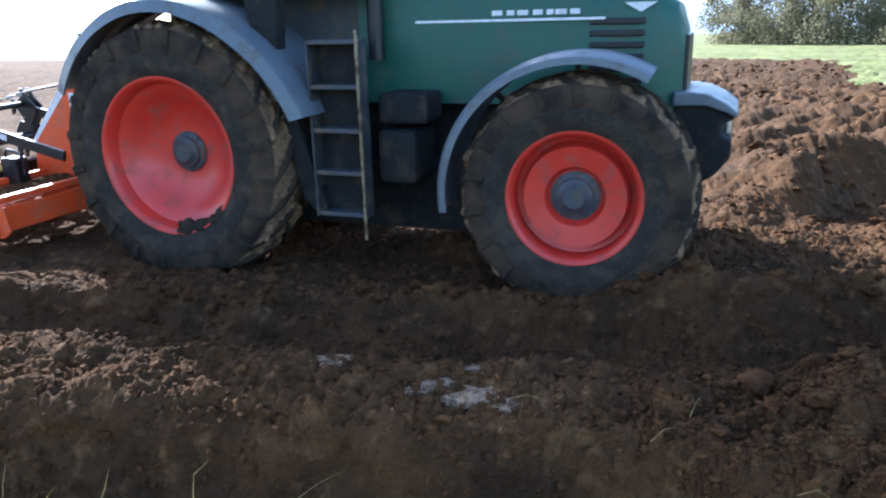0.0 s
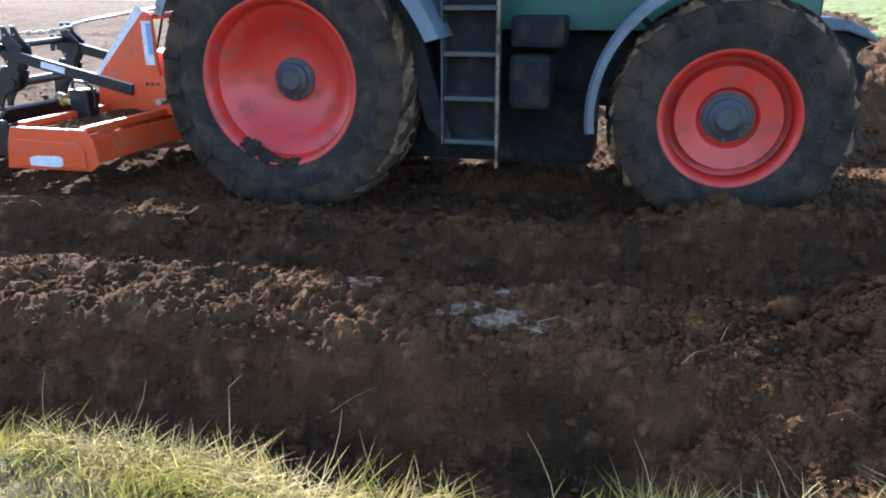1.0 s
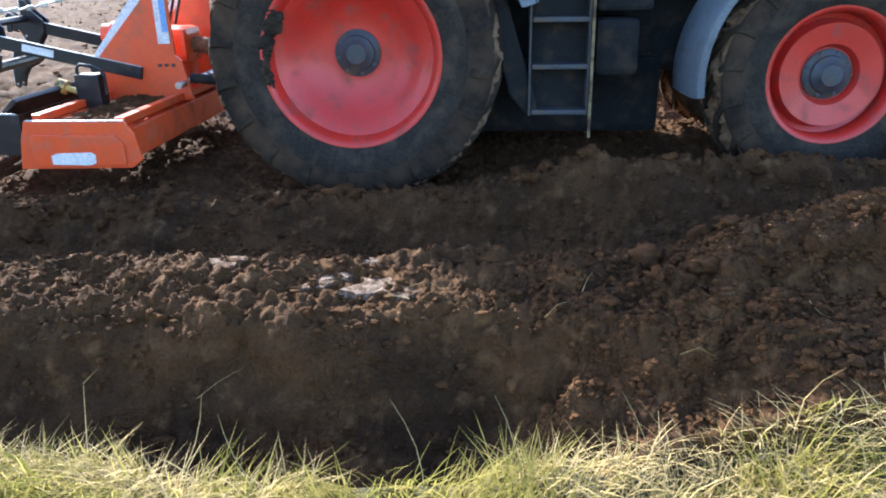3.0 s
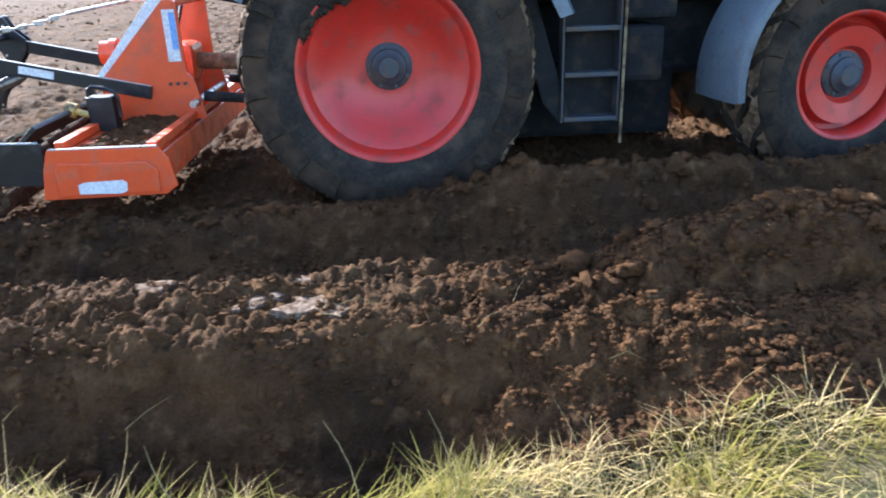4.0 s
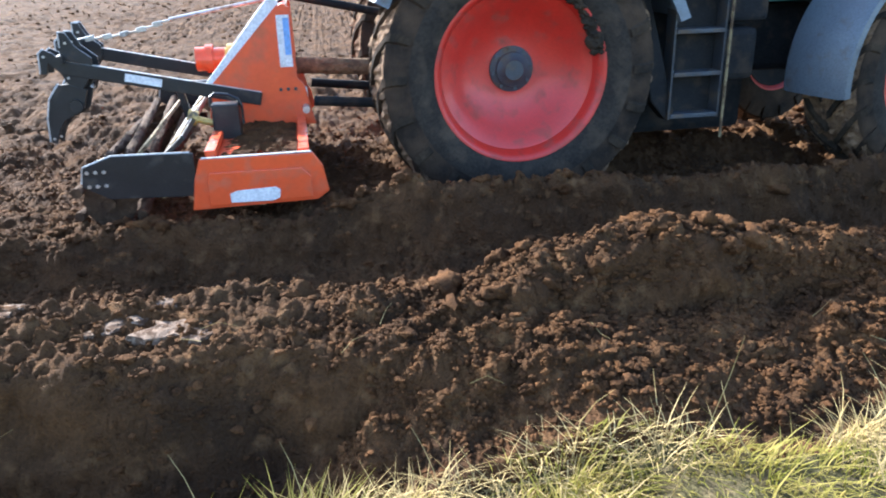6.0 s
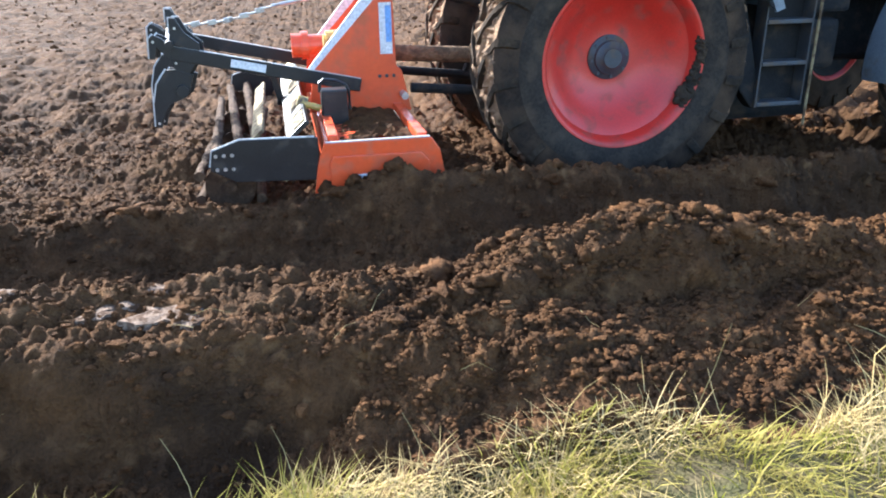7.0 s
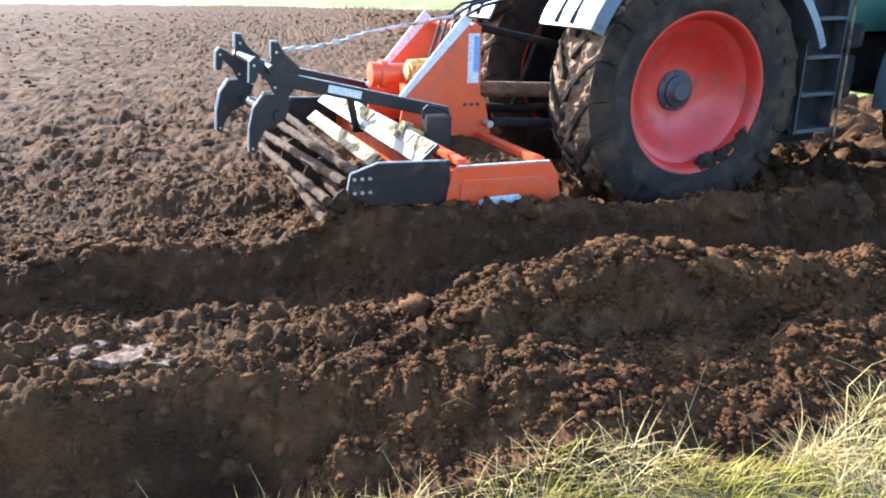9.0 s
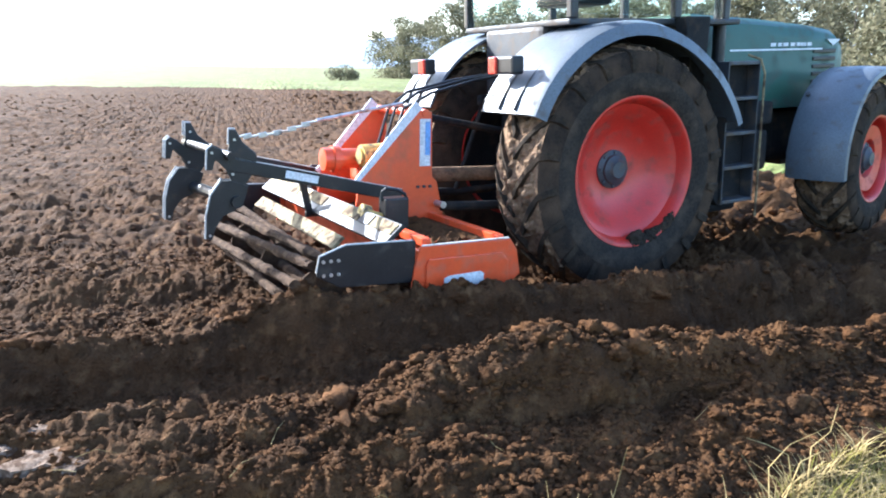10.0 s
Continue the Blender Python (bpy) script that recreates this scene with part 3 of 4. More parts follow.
for (x0, y0), (x1, y1) in (((-0.95, 2.53), (-0.76, 2.60)), ((-0.12, 2.90), (0.04, 2.86)), ((0.44, 2.68), (0.54, 2.72)), ((1.40, 2.55), (1.44, 2.45)), ((0.9, 2.42), (1.02, 2.38)),
                           ((2.3, 2.5), (2.42, 2.56)), ((-0.1, 2.8), (-0.2, 2.84)), ((0.6, 2.78), (0.66, 2.88))):
    m = ((x0 + x1) / 2, (y0 + y1) / 2)
    stalk("straw_bit", [on(x0, y0, 0.02), on(*m, 0.035), on(x1, y1, 0.02)], 0.0019, M_straw, "loose straw stem lying on the soil", "straw")


def pale_sod(x, y, w, d, turn, seed):
    r = random.Random(seed)
    bm = bmesh.new()
    n = 19
    top, bot = [], []
    for i in range(n):
        a = 2 * math.pi * i / n
        k = r.uniform(0.45, 1.2)
        px, py = 0.5 * w * k * math.cos(a), 0.5 * d * k * math.sin(a)
        top.append(bm.verts.new((px * 0.92, py * 0.92, 0.001 + r.uniform(-0.006, 0.006))))
        bot.append(bm.verts.new((px, py, -0.03)))
    c = bm.verts.new((0, 0, 0.004))
    for i in range(n):
        j = (i + 1) % n
        bm.faces.new((c, top[i], top[j]))
        bm.faces.new((top[i], bot[i], bot[j], top[j]))
    bm.faces.new(bot[::-1])
    ob = tagged(part("sod", bm, M_pale), "pale grey flat sod pressed into the soil", "sod", group="pale sods")
    gx, gy, gz = on(x, y)
    ob.matrix_basis = pose(gx, gy, gz + 0.004, 5, 0, turn)


for i, q in enumerate(((-0.22, 2.94, 0.36, 0.17, 10), (-0.12, 2.86, 0.13, 0.09, 40), (-0.49, 3.00, 0.28, 0.13, 22), (-0.97, 3.09, 0.30, 0.12, 8), (-0.29, 3.13, 0.20, 0.09, 5), (0.90, 2.86, 0.12, 0.08, 70))):
    pale_sod(*q, 50 + i)


# ---- distance ----
def build_hill():
    bm = bmesh.new()
    n = 90
    lo, hi = [], []
    for i in range(n + 1):
        az = radians(-70 + 140 * i / n)
        R = 1300
        deg = math.degrees(az)
        h = 12 + 34 / (1 + math.exp(-(deg - 9) / 2.5)) + 4 * math.sin(deg * 0.21) + 2.0 * math.sin(deg * 1.7) + 1.2 * math.sin(deg * 4.1)
        lo.append(bm.verts.new((R * math.sin(az), R * math.cos(az), -6)))
        hi.append(bm.verts.new((1.25 * R * math.sin(az), 1.25 * R * math.cos(az), h * 1.5)))
    for i in range(n):
        bm.faces.new((lo[i], lo[i + 1], hi[i + 1], hi[i]))
    tagged(part("backdrop", bm, M_hill, smooth=True), "far hill beyond the meadow, blue-grey haze painted into its colour", "hill", kind="structure")


build_hill()


def leaf_cloud(centres, radii, per, size, seed):
    r = np.random.default_rng(seed)
    V, F, k = [], [], 0
    for (cx, cy, cz), (rx, ry, rz) in zip(centres, radii):
        m = int(per)
        d = r.normal(size=(m, 3))
        d /= np.linalg.norm(d, axis=1)[:, None]
        d *= (r.random((m, 1)) ** 0.45)
        p = d * np.array([rx, ry, rz]) + np.array([cx, cy, cz])
        a, b = r.normal(size=(m, 3)), r.normal(size=(m, 3))
        a /= np.linalg.norm(a, axis=1)[:, None]
        b -= a * (a * b).sum(1)[:, None]
        b /= np.linalg.norm(b, axis=1)[:, None]
        s = size * r.uniform(0.5, 1.3, (m, 1))
        quad = np.stack([p - a * s, p - b * s * 0.5, p + a * s, p + b * s * 0.5], 1)
        V.append(quad.reshape(-1, 3))
        F.append(np.arange(k, k + 4 * m).reshape(-1, 4))
        k += 4 * m
    return np.concatenate(V).tolist(), np.concatenate(F).tolist()


def build_wood():
    r = random.Random(9)
    cs, rs = [], []
    trunks = bmesh.new()
    for i in range(64):
        f = i / 63
        az = radians(12.5 + 42 * f)
        dist = 120 - 62 * f + r.uniform(-6, 10)
        x, y = dist * math.sin(az), dist * math.cos(az)
        H = r.uniform(8, 13) * (0.75 if f < 0.1 else 1.0)
        rod(trunks, (x, y, -0.5), (x + r.uniform(-0.6, 0.6), y, H * 0.75), 0.09, 7, 0.04)
        for k in range(15):
            h = H * (0.03 + 0.9 * r.random() ** 1.3)
            w = 2.3 * (1.15 - 0.6 * h / H)
            cs.append((x + r.uniform(-3.0, 3.0), y + r.uniform(-4, 2), h))
            rs.append((w * r.uniform(0.6, 1.2), w * r.uniform(0.6, 1.1), w * r.uniform(0.5, 0.9)))
    V, F = leaf_cloud(cs, rs, 200, 0.21, 3)
    tagged(soup("wood_edge", V, F, M_leaf), "dull olive wood edge of trees and scrub beyond the meadow", "woods", kind="stuff")
    tagged(part("wood_trunks", trunks, M_bark), "grey-brown trunks within the wood edge", "tree trunks", kind="stuff")
    V, F = leaf_cloud([(13.4, 92, 0.8), (14.6, 92, 0.9), (15.6, 92.5, 0.6)], [(1.2, 1, 0.9), (1.3, 1, 1.1), (1.0, 1, 0.7)], 420, 0.16, 5)
    tagged(soup("bush", V, F, M_leaf), "dark low bush standing in the far meadow", "bush")


build_wood()


# ---- tractor ----
RW, FW = Vector((0, 0, 0.867)), Vector((2.89, 0, 0.729))


def wheel(name, parent, R, width, rim_r, dish, hub_r, side, lugs):
    """A farm wheel about its own centre; the outside looks to -y for side -1."""
    s = side
    hw = width / 2
    rim = bmesh.new()
    lip = s * (hw - 0.02)
    prof = [(rim_r, lip), (rim_r - 0.012, lip - s * 0.005), (rim_r - 0.03, lip - s * 0.035), (rim_r - 0.05, lip - s * 0.10), (rim_r * 0.78, lip - s * 0.13),
            (rim_r * 0.70, lip - s * dish * 0.75), (rim_r * 0.38, lip - s * dish), (hub_r * 1.25, lip - s * dish), (hub_r * 1.25, lip - s * (dish + 0.05)),
            (rim_r * 0.72, lip - s * (dish + 0.04)), (rim_r - 0.05, -lip + s * 0.06), (rim_r, -lip), (rim_r + 0.012, -lip), (rim_r + 0.0, -lip + s * 0.05),
            (rim_r - 0.025, 0), (rim_r + 0.0, lip - s * 0.05), (rim_r + 0.012, lip)]
    if dish < 0.2:
        prof[3:7] = [(rim_r - 0.035, lip - s * 0.14), (rim_r * 0.83, lip - s * 0.15), (rim_r * 0.77, lip - s * 0.055), (rim_r * 0.46, lip - s * 0.075), (rim_r * 0.40, lip - s * dish)]
    turned(rim, prof, 72)
    w = part(name, rim, M_red, parent, "red painted steel wheel rim", smooth=True)
    ty = bmesh.new()
    h = R - rim_r
    tp = [(rim_r - 0.005, s * hw * 0.86), (rim_r + 0.012, s * hw * 0.93), (rim_r + 0.22 * h, s * hw * 1.0), (rim_r + 0.42 * h, s * hw * 1.01), (rim_r + 0.46 * h, s * hw * 0.995), (rim_r + 0.62 * h, s * hw * 0.99), (rim_r + 0.80 * h, s * hw * 0.95),
          (R - 0.045, s * hw * 0.88), (R - 0.03, s * hw * 0.45), (R - 0.028, 0), (R - 0.03, -s * hw * 0.45), (R - 0.045, -s * hw * 0.88), (rim_r + 0.80 * h, -s * hw * 0.95),
          (rim_r + 0.4 * h, -s * hw), (rim_r + 0.012, -s * hw * 0.93), (rim_r - 0.005, -s * hw * 0.86)]
    turned(ty, tp, 96, [0, 2, 2, 2] + [0] * 3 + [1] * 4 + [0] * 5)
    part("tyre", ty, [M_rubber, M_mud, M_wall], w, "black rubber tyre smeared with soil", smooth=True)
    lg = bmesh.new()
    for i in range(lugs):
        for k in (1, -1):
            a0 = 2 * math.pi * (i + (0.5 if k < 0 else 0)) / lugs
            sweep = 0.62 * 2 * math.pi / lugs * 1.7
            half = 0.019 / R * 1.4
            ring = []
            for q in range(4):
                f = q / 3
                y = k * (0.02 + f * (hw * 0.90 - 0.02))
                a = a0 + sweep * (1 - f)
                ro = R + 0.012 - 0.05 * f ** 3
                ri = R - 0.05 - 0.06 * f ** 3
                ring.append([lg.verts.new((r * math.cos(a + d), y, r * math.sin(a + d))) for r, d in ((ri, -half * 1.3), (ro, -half), (ro, half), (ri, half * 1.3))])
            for y, ro, ri, back in ((0.985, R - 0.055, R - 0.16, 0.3), (1.035, R - 0.10, R - 0.50 * h, 0.75)):
                a = a0 - half * back
                ring.append([lg.verts.new((r * math.cos(a + d), k * hw * y, r * math.sin(a + d))) for r, d in ((ri, -half * 1.2), (ro, -half), (ro, half), (ri, half * 1.2))])
            for p, q in zip(ring, ring[1:]):
                for j in range(4):
                    lg.faces.new((p[j], p[(j + 1) % 4], q[(j + 1) % 4], q[j]))
            lg.faces.new(ring[0])
            lg.faces.new(ring[-1][::-1])
    part("tread", lg, M_lug, w, "tread lugs caked with dried brown mud")
    mb = bmesh.new()
    na, nw = 240, 22
    aa, yy = np.meshgrid(np.arange(na) * 2 * np.pi / na, np.linspace(-1, 1, nw) * hw * 0.90, indexing="ij")
    cake = R - 0.046 + 0.07 * np.abs(value_noise(aa * R * 7, yy * 16, 91)) + 0.07 * np.abs(value_noise(aa * R * 17, yy * 24, 92)) + 0.035 * value_noise(aa * R * 34, yy * 44, 93) - 0.06 * (np.abs(yy) / hw) ** 4
    grid = [[mb.verts.new((cake[i, j] * math.cos(aa[i, j]), yy[i, j], cake[i, j] * math.sin(aa[i, j]))) for j in range(nw)] for i in range(na)]
    for i in range(na):
        for j in range(nw - 1):
            mb.faces.new((grid[i][j], grid[i][j + 1], grid[(i + 1) % na][j + 1], grid[(i + 1) % na][j]))
    part("mud_cake", mb, M_mud, w, "rough pale mud caked between the lugs")
    hb = bmesh.new()
    disc = lip - s * dish
    disc_of(hb, [(0, disc + s * 0.085), (hub_r * 0.55, disc + s * 0.085), (hub_r * 0.62, disc + s * 0.07), (hub_r * 0.95, disc + s * 0.05), (hub_r, disc + s * 0.03), (hub_r * 1.3, disc + s * 0.012), (hub_r * 1.32, disc - s * 0.02)], 32)
    part("hub", hb, M_step, w, "dark grey wheel hub", smooth=True)
    # added dark disc covers the red inside of the rim
    ib = bmesh.new()
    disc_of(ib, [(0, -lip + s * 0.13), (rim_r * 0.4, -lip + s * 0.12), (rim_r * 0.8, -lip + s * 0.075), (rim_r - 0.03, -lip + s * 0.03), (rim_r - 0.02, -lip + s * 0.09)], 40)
    part("inner_disc", ib, M_grime, w, "dark added disc closing the inner side of the wheel", smooth=True)
    for i in range(8):
        a = 2 * math.pi * i / 8
        bb = bmesh.new()
        rod(bb, (hub_r * 1.12 * math.cos(a), disc - s * 0.005, hub_r * 1.12 * math.sin(a)), (hub_r * 1.12 * math.cos(a), disc + s * 0.03, hub_r * 1.12 * math.sin(a)), 0.013, 6)
        part("bolt", bb, M_step, w)
    return w


# where the clot on the rear rim sits: it comes low in front once the wheel has rolled this far
MUD_AT = -40.0 + math.degrees(sum(math.hypot(b[1] - a[1], b[2] - a[2]) for a, b in zip(DRIVE[:12], DRIVE[1:13])) / 0.90)


def rim_mud(w, rim_r, y, middle):
    """Wet soil stuck along part of the rim's lip."""
    r = random.Random(23)
    mb = bmesh.new()
    for i in range(90):
        f = r.random()
        a = radians(middle - 24 + 54 * f)
        deep = -0.01 + 0.02 * r.random() + 0.07 * (1 - f) ** 1.5 * r.random()
        size = r.uniform(0.018, 0.038) * (1.2 - 0.6 * f)
        k = rim_r - deep
        m = Matrix.Translation((k * math.cos(a), y + 0.02 + deep * 0.45, k * math.sin(a))) @ Euler((r.random() * 6, r.random() * 6, r.random() * 6)).to_matrix().to_4x4() @ Matrix.Diagonal((size * 1.4, size * 0.8, size, 1))
        got = bmesh.ops.create_icosphere(mb, subdivisions=2, radius=1.0, matrix=m)
        for v in got["verts"]:
            v.co += Vector((r.uniform(-1, 1), r.uniform(-1, 1), r.uniform(-1, 1))) * size * 0.16
    part("rim_mud", mb, M_lug, w, "dark wet soil stuck on the rim")


def build_tractor():
    tr = new("tractor")
    tagged(tr, "green farm tractor with red wheels and muddy tyres on turned soil", "tractor")
    moving = {"rear": [], "front": [], "fender": []}
    for s in (-1, 1):
        w = wheel("rear_wheel", tr, 0.93, 0.60, 0.554, 0.27, 0.115, s, 20)
        w.location = (RW.x, s * 0.81, RW.z)
        if s < 0:
            rim_mud(w, 0.554, s * 0.28, MUD_AT)
        moving["rear"].append(w)
        w = wheel("front_wheel", tr, 0.71, 0.50, 0.395, 0.12, 0.115, s, 18)
        w.location = (FW.x, s * 0.86, FW.z)
        moving["front"].append(w)
        # fender over the front wheel, about the wheel's centre
        fb = bmesh.new()
        rings = []
        for i in range(33):
            a = radians(60 + 128 * i / 32)
            sec = ((0.775, 0.262), (0.815, 0.255), (0.838, 0.215), (0.846, 0.0), (0.838, -0.215), (0.815, -0.255), (0.79, -0.262), (0.80, -0.24), (0.822, -0.19), (0.830, 0.0), (0.822, 0.19), (0.80, 0.24))
            rings.append([fb.verts.new((k * math.cos(a), s * y, k * math.sin(a))) for k, y in sec])
        for p, q in zip(rings, rings[1:]):
            for j in range(12):
                fb.faces.new((p[j], p[(j + 1) % 12], q[(j + 1) % 12], q[j]))
        fb.faces.new(rings[0])
        fb.faces.new(rings[-1][::-1])
        f = part("front_fender", fb, M_grey, tr, "blue-grey plastic front fender", smooth=True)
        f.location = (FW.x, s * 0.86, FW.z)
        bb = bmesh.new()
        rod(bb, (0.0, -s * 0.20, 0.0), (-0.05, -s * 0.20, 0.825), 0.02)
        rod(bb, (0.0, -s * 0.20, 0.0), (-0.60, -s * 0.20, 0.62), 0.02)
        part("bracket", bb, M_dark, f)
        moving["fender"].append(f)
        # rear fender with its outer lip
        fb = bmesh.new()
        pts = [(a, float(np.interp(a, [12, 30, 50, 65, 100, 120, 140, 153], [1.20, 1.15, 1.11, 1.10, 1.095, 1.08, 1.06, 1.045]))) for a in range(153, 11, -6)]
        rings = []
        y0, y1 = s * 0.42, s * 1.11
        for a, r in pts:
            c, q = math.cos(radians(a)), math.sin(radians(a))
            rings.append([fb.verts.new((RW.x + k * c, y, RW.z + k * q)) for k, y in ((r - 0.02, y0), (r, y0), (r, y1 - s * 0.10), (r - 0.025, y1 - s * 0.03), (r - 0.11, y1), (r - 0.11, y1 - s * 0.02), (r - 0.04, y1 - s * 0.06))])
        for p, q in zip(rings, rings[1:]):
            for j in range(7):
                fb.faces.new((p[j], p[(j + 1) % 7], q[(j + 1) % 7], q[j]))
        fb.faces.new(rings[0])
        fb.faces.new(rings[-1][::-1])
        f = part("rear_fender", fb, M_grey, tr, "grey rear fender with ribbed top", smooth=True)
        for yy in (0.66, 0.86):
            rb = bmesh.new()
            arch(rb, 1.02, 1.068, s * yy - 0.005, s * yy + 0.005, 100, 152, 16, RW.x, RW.z)
            part("rib", rb, M_dark, f)
        lb = bmesh.new()
        box(lb, (-0.86, s * 0.66, 1.67), (0.10, 0.30, 0.13), 0.02)
        lamp = part("tail_lamp", lb, M_black, f, "black tail lamp housing")
        lb = bmesh.new()
        box(lb, (-0.915, s * 0.565, 1.67), (0.03, 0.09, 0.12), 0.01)
        part("lens", lb, M_lens_red, lamp, "red lamp lens")
        # black panel between fender and steps
        pb = bmesh.new()
        slab(pb, [(0.86, 1.50), (1.16, 0.52), (1.10, 0.46), (0.98, 0.60), (0.70, 1.62), (0.62, 2.0), (0.90, 2.0)], s * 0.78, s * 0.90, 0.015)
        part("mud_guard", pb, M_grime, tr, "dark panel beside the steps")
    # hull: transmission, engine block, belly
    for name, c, d, label in (("transmission", (0.35, 0, 0.95), (1.3, 0.62, 0.62), "dark soiled transmission housing"), ("clutch_housing", (1.75, 0, 0.92), (1.7, 0.46, 0.52), "dark iron clutch housing"),
                              ("belly_guard", (1.14, 0, 0.50), (1.83, 0.56, 0.54), "dark belly guard"), ("engine_block", (2.95, 0, 0.90), (1.1, 0.44, 0.50), "dark oily engine block")):
        hb = bmesh.new()
        box(hb, c, d, 0.055)
        part(name, hb, M_grime, tr, label)
    ab = bmesh.new()
    rod(ab, (0, -0.62, RW.z), (0, 0.62, RW.z), 0.15, 20)
    part("rear_axle", ab, M_dark, tr)
    ab = bmesh.new()
    rod(ab, (FW.x, -0.72, FW.z), (FW.x, 0.72, FW.z), 0.085, 16)
    box(ab, (FW.x, 0, FW.z), (0.26, 0.4, 0.26), 0.04)
    part("front_axle", ab, M_dark, tr)
    # hood
    hb = bmesh.new()
    sec = [(1.25, 1.20, 2.06, 0.43), (2.1, 1.20, 2.02, 0.42), (2.8, 1.20, 1.97, 0.40), (3.22, 1.17, 1.92, 0.38), (3.38, 1.12, 1.82, 0.34), (3.43, 1.10, 1.66, 0.31)]
    rings = []
    for x, z0, z1, w in sec:
        rings.append([hb.verts.new((x, y, z)) for y, z in ((-w, z0), (-w, z1 - 0.16), (-w * 0.94, z1 - 0.06), (-w * 0.75, z1), (w * 0.75, z1), (w * 0.94, z1 - 0.06), (w, z1 - 0.16), (w, z0))])
    for p, q in zip(rings, rings[1:]):
        for j in range(8):
            hb.faces.new((p[j], p[(j + 1) % 8], q[(j + 1) % 8], q[j]))
    hb.faces.new(rings[0])
    hb.faces.new(rings[-1][::-1])
    hood = part("hood", hb, M_green, tr, "dark green painted engine hood", smooth=True)
    for s in (-1, 1):
        for i in range(6):
            lb = bmesh.new()
            box(lb, (3.02, s * 0.392, 1.36 + 0.072 * i), (0.34, 0.03, 0.040), 0.008)
            part("louvre", lb, M_black, hood, "black cooling slot")
        sb = bmesh.new()
        box(sb, (2.15, s * 0.419, 1.74), (1.6, 0.012, 0.016))
        part("trim_line", sb, M_white, hood, "pale trim line along the hood")
        for i, (a, b) in enumerate(((2.25, 0.07), (2.34, 0.05), (2.42, 0.07), (2.52, 0.06), (2.60, 0.04), (2.67, 0.07), (2.76, 0.06))):
            sb = bmesh.new()
            box(sb, (a, s * 0.413, 1.785), (b, 0.016, 0.032))
            part("lettering_bar", sb, M_white, hood, "white bar of lettering")
        sb = bmesh.new()
        slab(sb, [(3.06, 1.83), (3.26, 1.83), (3.16, 1.77)], s * 0.375, s * 0.392)
        part("badge", sb, M_white, hood, "white angular badge")
    nb = bmesh.new()
    box(nb, (3.44, 0, 1.40), (0.03, 0.52, 0.46), 0.01)
    part("grille", nb, M_black, hood, "black front grille")
    # front weights and linkage
    wb = bmesh.new()
    slab(wb, [(3.40, 0.64), (3.39, 1.20), (3.58, 1.20), (3.70, 1.16), (3.76, 1.12), (3.69, 1.09), (3.68, 1.02), (3.75, 0.98), (3.75, 0.88), (3.66, 0.76), (3.52, 0.67)], -0.36, 0.36, 0.02)
    weight = part("front_weight", wb, M_grime, tr, "dark front weight block")
    wb = bmesh.new()
    slab(wb, [(3.385, 1.20), (3.385, 1.285), (3.50, 1.288), (3.60, 1.268), (3.70, 1.222), (3.775, 1.162), (3.77, 1.13), (3.70, 1.165), (3.58, 1.205)], -0.40, 0.40, 0.012)
    part("weight_cover", wb, M_grey, weight, "curved grey cover with a bright upper side")
    wb = bmesh.new()
    rod(wb, (3.72, -0.10, 1.00), (3.72, -0.10, 1.09), 0.022, 12)
    part("tow_pin", wb, M_steel, weight, "bright steel tow pin")
    # exhaust
    eb = bmesh.new()
    rod(eb, (1.42, -0.52, 1.5), (1.42, -0.52, 2.9), 0.055, 16)
    part("exhaust", eb, M_black, tr, "black exhaust pipe")
    # steps
    for s in (-1, 1):
        lad = bmesh.new()
        box(lad, (1.29, s * 0.80, 1.07), (0.36, 0.02, 1.16), 0.004)
        ladder = part("ladder", lad, M_grime, tr, "dark steps up to the cab")
        for i in range(5):
            st = bmesh.new()
            box(st, (1.29, s * 0.865, 0.495 + 0.285 * i), (0.345, 0.13, 0.03), 0.006)
            part("step", st, M_step, ladder, "grey metal step")
        for x in (1.105, 1.468):
            st = bmesh.new()
            box(st, (x, s * 0.865, 1.06), (0.014, 0.13, 1.17), 0.003)
            part("stringer", st, M_dark, ladder)
        hr = bmesh.new()
        tube(hr, [(1.485, s * 0.965, 0.34), (1.485, s * 0.965, 0.9), (1.485, s * 0.965, 1.55), (1.47, s * 0.93, 1.66), (1.42, s * 0.84, 1.70)], 0.010)
        part("handrail", hr, M_cream, ladder, "thin pale worn handrail")
        tb = bmesh.new()
        box(tb, (1.66, s * 0.60, 0.88), (0.28, 0.40, 0.36), 0.05)
        part("fuel_tank", tb, M_grime, tr, "dark soiled fuel tank")
        tb = bmesh.new()
        box(tb, (1.70, s * 0.62, 1.20), (0.35, 0.30, 0.20), 0.03)
        part("battery_box", tb, M_grime, tr)
    # cab
    cb = bmesh.new()
    box(cb, (0.50, 0, 1.62), (1.75, 0.84, 0.70), 0.05)
    box(cb, (0.52, 0, 1.97), (1.78, 1.50, 0.045), 0.015)
    cab = part("cab", cb, M_dark, tr, "dark cab floor and lower body")
    rb = bmesh.new()
    box(rb, (0.50, 0, 2.98), (1.90, 1.62, 0.16), 0.06)
    part("roof", rb, M_grey, cab, "grey cab roof")
    for x, y in ((-0.34, 0.74), (0.62, 0.80), (1.36, 0.62)):
        for s in (-1, 1):
            pb = bmesh.new()
            box(pb, (x, s * y, 2.45), (0.07, 0.06, 0.92), 0.012)
            part("pillar", pb, M_black, cab, "black cab pillar")
